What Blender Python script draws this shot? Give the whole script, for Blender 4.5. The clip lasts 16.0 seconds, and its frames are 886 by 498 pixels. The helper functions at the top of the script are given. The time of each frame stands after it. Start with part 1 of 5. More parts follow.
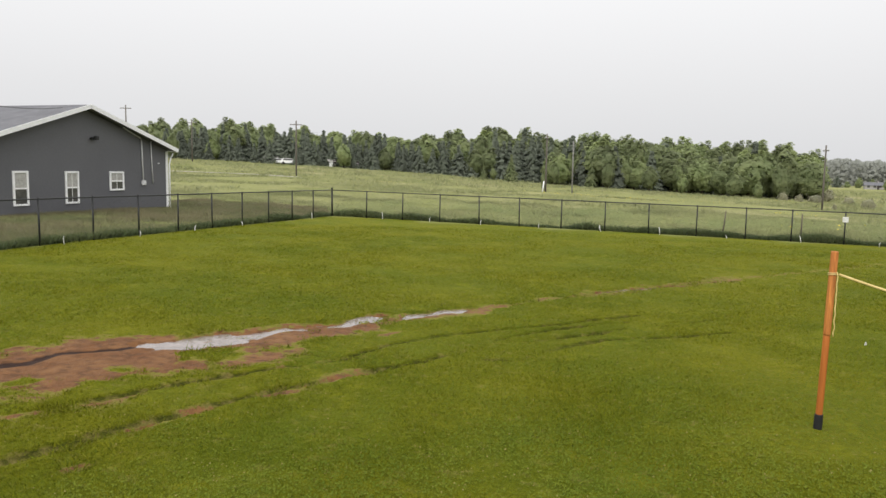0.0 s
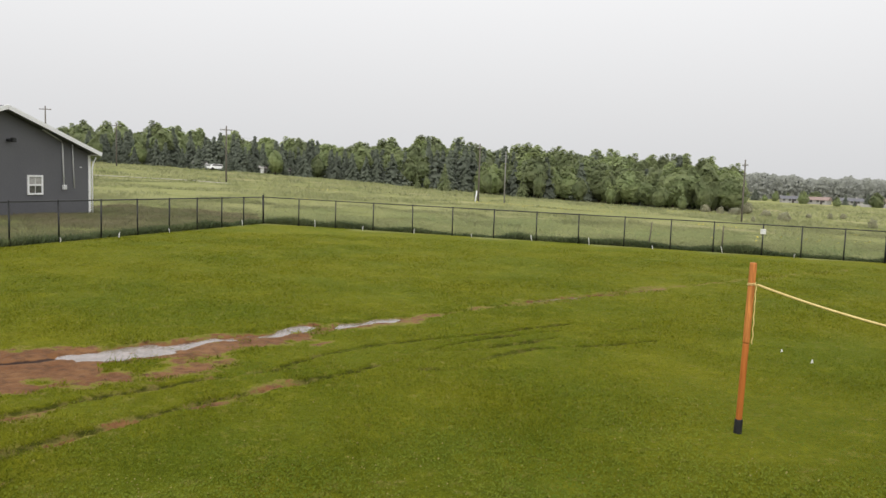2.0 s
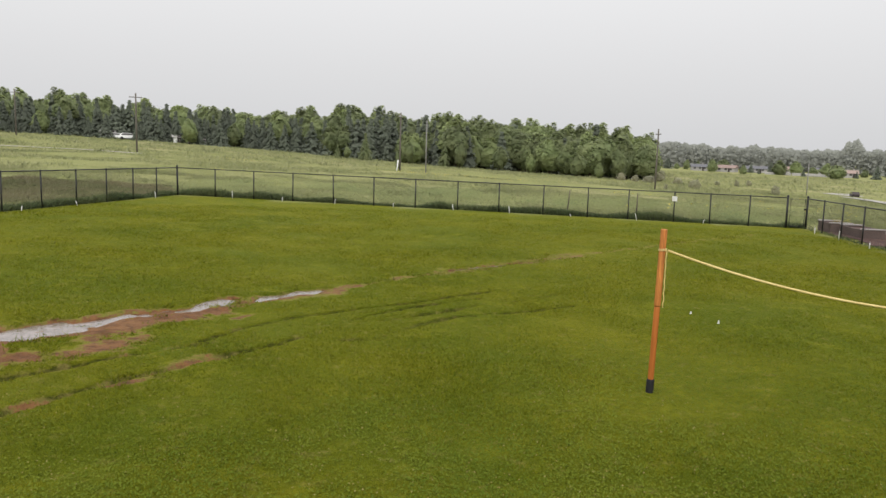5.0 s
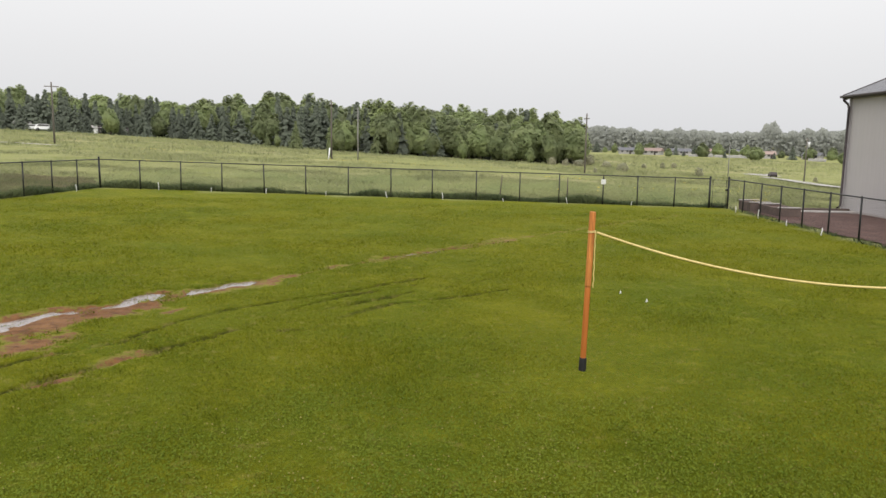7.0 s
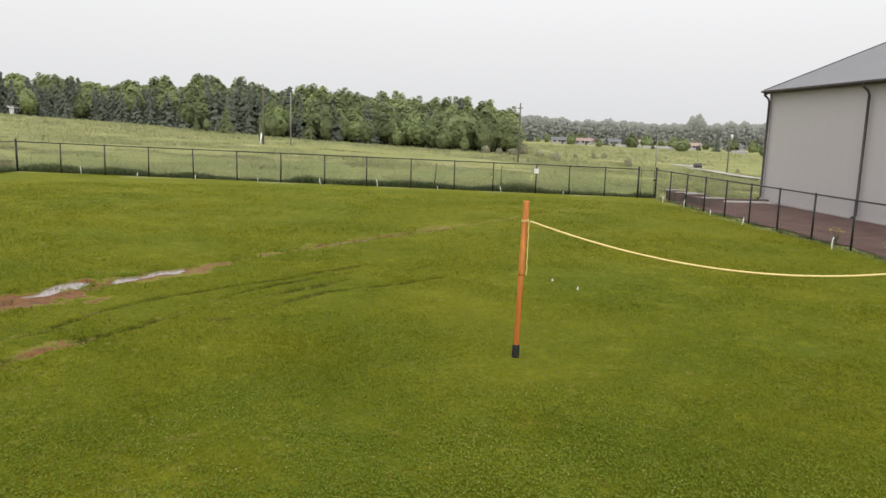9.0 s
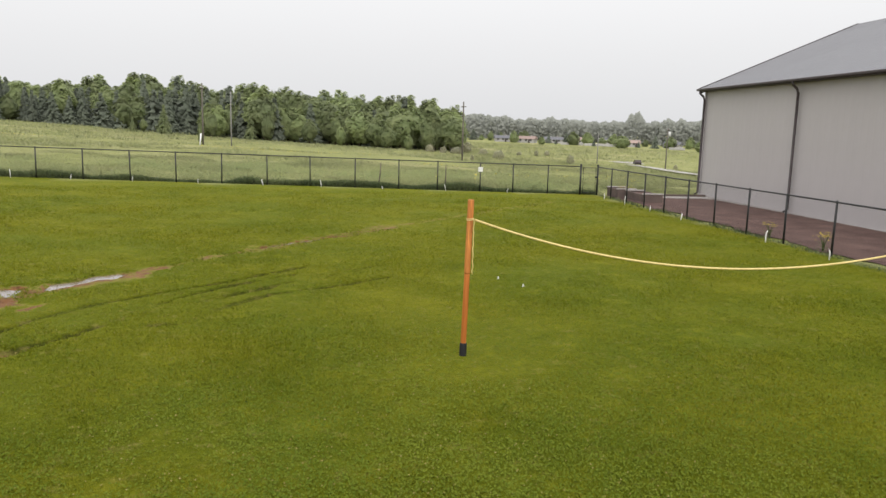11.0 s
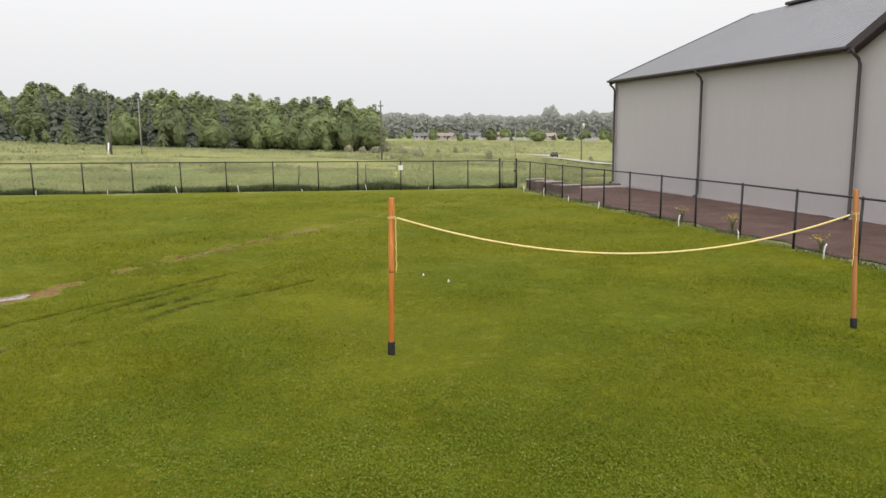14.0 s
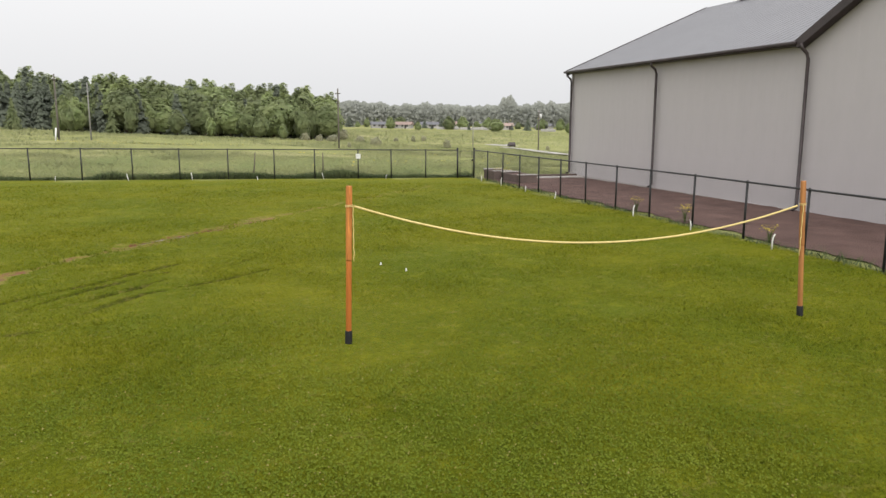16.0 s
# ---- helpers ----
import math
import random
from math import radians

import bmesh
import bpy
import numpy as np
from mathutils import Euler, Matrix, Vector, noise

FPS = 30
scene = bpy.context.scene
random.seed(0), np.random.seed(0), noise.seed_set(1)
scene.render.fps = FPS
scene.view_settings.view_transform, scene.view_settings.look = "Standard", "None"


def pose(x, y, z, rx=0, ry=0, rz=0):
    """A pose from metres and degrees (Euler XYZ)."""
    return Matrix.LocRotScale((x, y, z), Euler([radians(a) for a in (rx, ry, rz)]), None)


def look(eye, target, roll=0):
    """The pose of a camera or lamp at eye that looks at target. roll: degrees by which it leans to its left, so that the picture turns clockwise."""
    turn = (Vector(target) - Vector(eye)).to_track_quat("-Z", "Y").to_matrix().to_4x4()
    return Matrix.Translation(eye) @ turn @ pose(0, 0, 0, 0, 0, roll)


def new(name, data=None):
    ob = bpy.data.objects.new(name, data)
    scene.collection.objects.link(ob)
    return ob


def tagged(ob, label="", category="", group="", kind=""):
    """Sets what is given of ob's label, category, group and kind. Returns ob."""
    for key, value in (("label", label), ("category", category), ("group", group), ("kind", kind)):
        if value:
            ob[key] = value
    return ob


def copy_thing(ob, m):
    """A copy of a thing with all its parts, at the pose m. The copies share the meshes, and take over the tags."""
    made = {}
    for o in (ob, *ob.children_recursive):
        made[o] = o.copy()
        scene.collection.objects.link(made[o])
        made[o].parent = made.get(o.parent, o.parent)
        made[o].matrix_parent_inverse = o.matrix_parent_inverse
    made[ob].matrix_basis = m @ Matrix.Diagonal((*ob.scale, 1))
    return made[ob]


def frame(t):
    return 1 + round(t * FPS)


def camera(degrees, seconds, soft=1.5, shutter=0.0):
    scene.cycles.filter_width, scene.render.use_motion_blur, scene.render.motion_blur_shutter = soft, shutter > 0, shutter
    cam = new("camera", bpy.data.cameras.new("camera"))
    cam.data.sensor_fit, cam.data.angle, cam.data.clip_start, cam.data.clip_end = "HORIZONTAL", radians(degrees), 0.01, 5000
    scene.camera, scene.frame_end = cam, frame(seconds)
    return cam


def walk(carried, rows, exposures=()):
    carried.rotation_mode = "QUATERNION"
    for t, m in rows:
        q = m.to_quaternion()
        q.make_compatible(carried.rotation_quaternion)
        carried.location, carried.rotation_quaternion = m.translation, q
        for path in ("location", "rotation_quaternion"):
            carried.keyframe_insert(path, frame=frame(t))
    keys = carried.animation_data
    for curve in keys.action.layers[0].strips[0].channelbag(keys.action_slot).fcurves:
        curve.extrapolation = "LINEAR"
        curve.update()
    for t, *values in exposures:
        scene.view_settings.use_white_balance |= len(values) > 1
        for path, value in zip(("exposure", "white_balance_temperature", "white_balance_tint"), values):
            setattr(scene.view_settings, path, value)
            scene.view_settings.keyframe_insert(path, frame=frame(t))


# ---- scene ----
cam = camera(60.96, 16.0, soft=1.5)
PATH = [
    (0.0, pose(0.006, 0.058, 2.581, 83.96, -0.94, 0.10)),
    (0.5, pose(0.001, 0.057, 2.578, 84.21, -1.19, -1.56)),
    (1.0, pose(-0.003, 0.054, 2.586, 84.43, -1.37, -2.56)),
    (1.5, pose(-0.004, 0.044, 2.590, 84.58, -1.64, -3.92)),
    (2.0, pose(-0.006, 0.040, 2.594, 84.73, -1.76, -4.94)),
    (2.5, pose(-0.007, 0.029, 2.595, 84.60, -1.66, -5.69)),
    (3.0, pose(-0.006, 0.026, 2.594, 84.12, -1.63, -6.42)),
    (3.5, pose(-0.005, 0.023, 2.593, 83.52, -1.54, -7.22)),
    (4.0, pose(-0.000, 0.021, 2.599, 83.12, -1.46, -8.42)),
    (6.5, pose(0.006, -0.008, 2.602, 81.97, -1.26, -14.62)),
    (7.0, pose(-0.000, -0.028, 2.603, 81.71, -0.84, -16.00)),
    (7.5, pose(-0.004, -0.033, 2.607, 81.43, -1.17, -17.51)),
    (8.0, pose(-0.005, -0.023, 2.610, 81.12, -1.12, -19.00)),
    (8.5, pose(-0.013, -0.030, 2.614, 80.96, -1.51, -19.90)),
    (9.0, pose(-0.014, -0.039, 2.612, 80.88, -1.76, -20.92)),
    (11.5, pose(-0.008, -0.029, 2.618, 81.09, -1.44, -26.22)),
    (12.0, pose(-0.012, -0.029, 2.613, 81.31, -1.36, -27.34)),
    (12.5, pose(0.002, -0.016, 2.607, 81.40, -0.59, -28.48)),
    (13.0, pose(0.001, -0.013, 2.601, 81.37, -0.33, -29.46)),
    (13.5, pose(0.007, -0.029, 2.604, 81.10, 0.22, -30.42)),
    (14.0, pose(0.013, -0.024, 2.606, 80.84, 0.66, -31.28)),
    (14.5, pose(0.026, -0.010, 2.597, 80.57, 0.75, -32.15)),
    (15.0, pose(0.022, -0.013, 2.598, 80.26, 0.39, -32.98)),
    (15.5, pose(0.011, -0.023, 2.599, 80.11, 0.26, -33.84)),
    (16.0, pose(0.012, -0.021, 2.599, 80.01, -0.01, -34.44)),
]
EXPOSURES = [(0.0, 0.06), (1.0, 0.04), (2.5, -0.05), (4.0, -0.12), (6.5, 0.05), (8.0, 0.10), (12.5, 0.14), (16.0, 0.18)]
walk(cam, PATH, EXPOSURES)

# ---- world and light ----
world = bpy.data.worlds.new("overcast")
scene.world = world
world.use_nodes = True
wn, wl = world.node_tree.nodes, world.node_tree.links
wn.clear()
w_out, w_bg = wn.new("ShaderNodeOutputWorld"), wn.new("ShaderNodeBackground")
w_sky = wn.new("ShaderNodeTexSky")
w_sky.sky_type, w_sky.sun_disc = "NISHITA", False
w_sky.sun_elevation, w_sky.sun_rotation, w_sky.dust_density = radians(48), radians(215), 6.0
w_dull = wn.new("ShaderNodeHueSaturation")
w_dull.inputs["Saturation"].default_value, w_dull.inputs["Value"].default_value = 0.15, 0.10
w_tc, w_sep, w_ramp, w_mix = wn.new("ShaderNodeTexCoord"), wn.new("ShaderNodeSeparateXYZ"), wn.new("ShaderNodeValToRGB"), wn.new("ShaderNodeMix")
# overcast dome: dull at the horizon, about twice as bright overhead
w_ramp.color_ramp.elements[0].position, w_ramp.color_ramp.elements[0].color = 0.0, (0.72, 0.724, 0.738, 1)
w_ramp.color_ramp.elements[1].position, w_ramp.color_ramp.elements[1].color = 1.0, (1.6, 1.6, 1.61, 1)
for w_pos, w_val in ((0.10, 0.81), (0.20, 0.91), (0.45, 1.18)):
    w_el = w_ramp.color_ramp.elements.new(w_pos)
    w_el.color = (w_val, w_val, w_val * 1.012, 1)
w_noise = wn.new("ShaderNodeTexNoise")
w_noise.inputs["Scale"].default_value, w_noise.inputs["Detail"].default_value = 1.6, 3.0
w_cloud = wn.new("ShaderNodeMix")
w_cloud.data_type, w_cloud.blend_type = "RGBA", "SOFT_LIGHT"
w_cloud.inputs[0].default_value = 0.12
w_mix.data_type = "RGBA"
w_mix.inputs[0].default_value = 0.94
wl.new(w_sky.outputs[0], w_dull.inputs["Color"])
wl.new(w_tc.outputs["Generated"], w_sep.inputs[0])
wl.new(w_tc.outputs["Generated"], w_noise.inputs["Vector"])
wl.new(w_sep.outputs["Z"], w_ramp.inputs[0])
wl.new(w_ramp.outputs[0], w_cloud.inputs[6])
wl.new(w_noise.outputs["Fac"], w_cloud.inputs[7])
wl.new(w_dull.outputs[0], w_mix.inputs[6])
wl.new(w_cloud.outputs[2], w_mix.inputs[7])
wl.new(w_mix.outputs[2], w_bg.inputs["Color"])
w_bg.inputs["Strength"].default_value = 1.0
wl.new(w_bg.outputs[0], w_out.inputs[0])

sun = new("sun", bpy.data.lights.new("sun", "SUN"))
sun.data.energy, sun.data.angle, sun.data.color = 1.75, radians(60), (1.0, 0.97, 0.93)
sun.matrix_world = look((-14, -40, 36), (0, 0, 0))


# ---- materials ----
def mat(name, a, b=None, scale=4.0, fine=40.0, rough=0.8, metal=0.0, bump=0.2, depth=0.01, stretch=(1, 1, 1), random_tint=0.0, spec=0.3, grain=0.18):
    """A surface with two colours mixed by coarse noise, a finer grain and relief."""
    m = bpy.data.materials.new(name)
    m.use_nodes = True
    n, l = m.node_tree.nodes, m.node_tree.links
    p = n["Principled BSDF"]
    p.inputs["Roughness"].default_value, p.inputs["Metallic"].default_value = rough, metal
    p.inputs["Specular IOR Level"].default_value = spec
    tc, mp = n.new("ShaderNodeTexCoord"), n.new("ShaderNodeMapping")
    mp.inputs["Scale"].default_value = stretch
    l.new(tc.outputs["Object"], mp.inputs["Vector"])
    n1, n2 = n.new("ShaderNodeTexNoise"), n.new("ShaderNodeTexNoise")
    n1.inputs["Scale"].default_value, n1.inputs["Detail"].default_value = scale, 5.0
    n2.inputs["Scale"].default_value, n2.inputs["Detail"].default_value = fine, 4.0
    l.new(mp.outputs[0], n1.inputs["Vector"])
    l.new(mp.outputs[0], n2.inputs["Vector"])
    r1 = n.new("ShaderNodeMapRange")
    r1.inputs[1].default_value, r1.inputs[2].default_value = 0.3, 0.7
    l.new(n1.outputs["Fac"], r1.inputs[0])
    mx = n.new("ShaderNodeMix")
    mx.data_type = "RGBA"
    mx.inputs[6].default_value, mx.inputs[7].default_value = (*a, 1), (*(b or a), 1)
    l.new(r1.outputs[0], mx.inputs[0])
    r2 = n.new("ShaderNodeMapRange")
    r2.inputs[1].default_value, r2.inputs[2].default_value, r2.inputs[3].default_value, r2.inputs[4].default_value = 0.3, 0.7, 1 - grain, 1 + grain
    l.new(n2.outputs["Fac"], r2.inputs[0])
    sc = n.new("ShaderNodeVectorMath")
    sc.operation = "SCALE"
    l.new(mx.outputs[2], sc.inputs[0])
    l.new(r2.outputs[0], sc.inputs["Scale"])
    last = sc.outputs[0]
    if random_tint:
        oi, r3, s2 = n.new("ShaderNodeObjectInfo"), n.new("ShaderNodeMapRange"), n.new("ShaderNodeVectorMath")
        r3.inputs[3].default_value, r3.inputs[4].default_value = 1 - random_tint, 1 + random_tint
        s2.operation = "SCALE"
        l.new(oi.outputs["Random"], r3.inputs[0])
        l.new(last, s2.inputs[0])
        l.new(r3.outputs[0], s2.inputs["Scale"])
        last = s2.outputs[0]
    l.new(last, p.inputs["Base Color"])
    if bump:
        bp = n.new("ShaderNodeBump")
        bp.inputs["Strength"].default_value, bp.inputs["Distance"].default_value = bump, depth
        l.new(n2.outputs["Fac"], bp.inputs["Height"])
        l.new(bp.outputs[0], p.inputs["Normal"])
    return m


def leaf_mat(name, a, b, patch=0.15, rough=0.6, random_tint=0.0, wet=0.0, through_light=0.0, dry=False, each=0.7, sheen=None):
    """Leaves or blades: each island its own tint, with broad patches over the whole plant."""
    m = bpy.data.materials.new(name)
    m.use_nodes = True
    n, l = m.node_tree.nodes, m.node_tree.links
    p = n["Principled BSDF"]
    p.inputs["Roughness"].default_value = rough
    p.inputs["Specular IOR Level"].default_value = 0.04 if dry else 0.2 + wet
    p.inputs["Sheen Weight"].default_value, p.inputs["Sheen Roughness"].default_value = 2.0 * wet, 0.8
    if sheen:
        p.inputs["Sheen Weight"].default_value, p.inputs["Sheen Roughness"].default_value, p.inputs["Sheen Tint"].default_value = sheen[0], 0.6, (*sheen[1], 1)
    geo, tc, ns, mx, ad = n.new("ShaderNodeNewGeometry"), n.new("ShaderNodeTexCoord"), n.new("ShaderNodeTexNoise"), n.new("ShaderNodeMix"), n.new("ShaderNodeMath")
    ns.inputs["Scale"].default_value, ns.inputs["Detail"].default_value = patch, 4.0
    l.new(tc.outputs["Object"], ns.inputs["Vector"])
    ad.operation = "MULTIPLY_ADD"
    ad.inputs[1].default_value, ad.inputs[2].default_value = each, -each / 2
    l.new(geo.outputs["Random Per Island"], ad.inputs[0])
    rg, sm = n.new("ShaderNodeMapRange"), n.new("ShaderNodeMath")
    rg.inputs[1].default_value, rg.inputs[2].default_value = 0.32, 0.68
    l.new(ns.outputs["Fac"], rg.inputs[0])
    sm.operation, sm.use_clamp = "ADD", True
    l.new(rg.outputs[0], sm.inputs[0])
    l.new(ad.outputs[0], sm.inputs[1])
    mx.data_type = "RGBA"
    mx.inputs[6].default_value, mx.inputs[7].default_value = (*a, 1), (*b, 1)
    l.new(sm.outputs[0], mx.inputs[0])
    last = mx.outputs[2]
    if random_tint:
        oi, r3, s2 = n.new("ShaderNodeObjectInfo"), n.new("ShaderNodeMapRange"), n.new("ShaderNodeVectorMath")
        r3.inputs[3].default_value, r3.inputs[4].default_value = 1 - random_tint, 1 + random_tint
        s2.operation = "SCALE"
        l.new(oi.outputs["Random"], r3.inputs[0])
        l.new(last, s2.inputs[0])
        l.new(r3.outputs[0], s2.inputs["Scale"])
        last = s2.outputs[0]
    l.new(last, p.inputs["Base Color"])
    if through_light:
        tr, ms = n.new("ShaderNodeBsdfTranslucent"), n.new("ShaderNodeMixShader")
        l.new(last, tr.inputs["Color"])
        ms.inputs[0].default_value = through_light
        l.new(p.outputs[0], ms.inputs[1])
        l.new(tr.outputs[0], ms.inputs[2])
        l.new(ms.outputs[0], n["Material Output"].inputs["Surface"])
    return m


LAWN_A, LAWN_B = (0.041, 0.062, 0.0030), (0.095, 0.094, 0.0042)
WET_GRASS = (0.22, (0.62, 0.66, 0.04))
M_blade = leaf_mat("lawn_blades", LAWN_A, LAWN_B, 0.35, 0.7, dry=True, each=1.5, sheen=WET_GRASS)
M_meadow = leaf_mat("meadow_blades", (0.175, 0.200, 0.075), (0.265, 0.265, 0.120), 0.12)
M_hay = leaf_mat("dry_grass_blades", (0.190, 0.162, 0.088), (0.135, 0.152, 0.058), 0.3)
M_weed = leaf_mat("fence_weeds", (0.058, 0.085, 0.028), (0.115, 0.140, 0.048), 0.4)
M_clump = leaf_mat("meadow_weed_leaves", (0.135, 0.168, 0.062), (0.215, 0.225, 0.085), 0.25, each=0.5)
M_clover = leaf_mat("clover", (0.070, 0.102, 0.009), (0.125, 0.150, 0.017), 0.5, 0.6, dry=True, each=0.9)
M_straw = leaf_mat("straw", (0.17, 0.145, 0.035), (0.25, 0.215, 0.08), 0.5, 0.8, dry=True)
M_flower = mat("yellow_petals", (0.55, 0.42, 0.04), (0.6, 0.5, 0.06), bump=0)
# tree belt: base colours paler than real foliage, standing in for mist
M_hazed_spruce = leaf_mat("spruce_needles", (0.166, 0.194, 0.140), (0.220, 0.250, 0.180), 0.25, random_tint=0.15, wet=0.08, through_light=0.55, each=0.4)
M_hazed_broad = leaf_mat("broad_leaves", (0.280, 0.340, 0.150), (0.385, 0.425, 0.195), 0.22, random_tint=0.25, wet=0.08, through_light=0.6, each=0.4)
# far woods: distance haze is put into the pale grey-green base colour
M_hazed_farwood = leaf_mat("far_woods", (0.30, 0.312, 0.275), (0.36, 0.37, 0.325), 0.05, wet=0.1, through_light=0.5, each=0.3)
M_shrub = leaf_mat("shrub_leaves", (0.28, 0.285, 0.17), (0.34, 0.31, 0.20), 0.5, random_tint=0.2, wet=0.1, through_light=0.4, each=0.4)
M_bark = mat("bark", (0.09, 0.075, 0.06), (0.16, 0.13, 0.10), 2, 20, 0.95, bump=0.6, stretch=(1, 1, 0.3))
M_black = mat("black_vinyl", (0.012, 0.013, 0.013), (0.03, 0.03, 0.03), 6, 60, 0.45, bump=0.1)
M_orange = mat("stained_wood_post", (0.47, 0.150, 0.026), (0.36, 0.108, 0.020), 5, 30, 0.6, bump=0.35, stretch=(1, 1, 0.08))
M_worn = mat("worn_orange_wood", (0.52, 0.200, 0.050), (0.36, 0.115, 0.024), 9, 45, 0.65, bump=0.5, stretch=(1, 1, 0.12), grain=0.35)
M_tan = mat("brown_wood_post", (0.40, 0.175, 0.055), (0.29, 0.12, 0.038), 5, 30, 0.6, bump=0.35, stretch=(1, 1, 0.08))
M_rubber = mat("black_rubber", (0.012, 0.012, 0.012), (0.02, 0.02, 0.02), 10, 80, 0.7)
M_rope = mat("yellow_rope", (0.74, 0.60, 0.26), (0.62, 0.47, 0.18), 20, 300, 0.7, bump=0.6, depth=0.004)
M_white = mat("white_plastic", (0.78, 0.78, 0.75), (0.66, 0.65, 0.60), 8, 60, 0.5, bump=0.05)
M_trim = mat("white_trim", (0.86, 0.86, 0.86), (0.80, 0.80, 0.80), 2, 40, 0.55, bump=0.05)
M_dark = mat("charcoal_siding", (0.112, 0.112, 0.122), (0.124, 0.124, 0.134), 0.6, 12, 0.65, bump=0.03, grain=0.05)
M_shingle = mat("grey_shingles", (0.115, 0.115, 0.125), (0.165, 0.165, 0.175), 1.5, 25, 0.9, bump=0.5)
M_glass = mat("window_glass", (0.05, 0.05, 0.05), (0.12, 0.115, 0.11), 2.5, 8, 0.12, bump=0, spec=0.6)
M_panel = mat("light_grey_steel_panel", (0.445, 0.418, 0.420), (0.470, 0.440, 0.442), 0.3, 2, 0.45, bump=0.0, random_tint=0.006, grain=0.02)
M_blind = mat("pale_window_blind", (0.46, 0.45, 0.43), (0.36, 0.35, 0.33), 3, 20, 0.15, bump=0, spec=0.5)
M_brown = mat("dark_brown_trim", (0.045, 0.036, 0.036), (0.065, 0.05, 0.05), 2, 40, 0.45, bump=0.05)
M_roof = mat("grey_steel_roof", (0.165, 0.163, 0.175), (0.182, 0.180, 0.192), 0.4, 4, 0.45, bump=0.02, grain=0.05)
M_mulch = mat("red_brown_gravel", (0.078, 0.043, 0.036), (0.140, 0.083, 0.069), 1.2, 45, 0.9, bump=1.0, depth=0.03)
M_concrete = mat("concrete", (0.42, 0.39, 0.37), (0.34, 0.31, 0.29), 2, 40, 0.85)
M_stone = mat("dark_timber_edging", (0.10, 0.075, 0.065), (0.15, 0.11, 0.095), 2, 30, 0.85)
M_gravel = mat("pale_gravel", (0.44, 0.415, 0.38), (0.35, 0.33, 0.295), 0.2, 4, 0.95)
M_pole = mat("weathered_pole", (0.10, 0.09, 0.075), (0.16, 0.14, 0.12), 2, 15, 0.9, bump=0.4, stretch=(1, 1, 0.1))
M_grey = mat("grey_conduit", (0.55, 0.55, 0.55), (0.62, 0.62, 0.62), 3, 40, 0.5, bump=0)
M_steel = mat("dull_grey_pole", (0.20, 0.195, 0.185), (0.27, 0.26, 0.245), 2, 30, 0.7, bump=0.1)
M_house = mat("pale_house_wall", (0.42, 0.40, 0.38), (0.34, 0.33, 0.31), 1, 20, 0.7, random_tint=0.12)
M_red = mat("red_brown_house_roof", (0.26, 0.19, 0.165), (0.31, 0.23, 0.20), 1, 20, 0.85, random_tint=0.2)
M_water = mat("muddy_water", (0.25, 0.205, 0.185), (0.15, 0.112, 0.092), 5.0, 22, 0.07, bump=0.4, depth=0.006, spec=0.7)


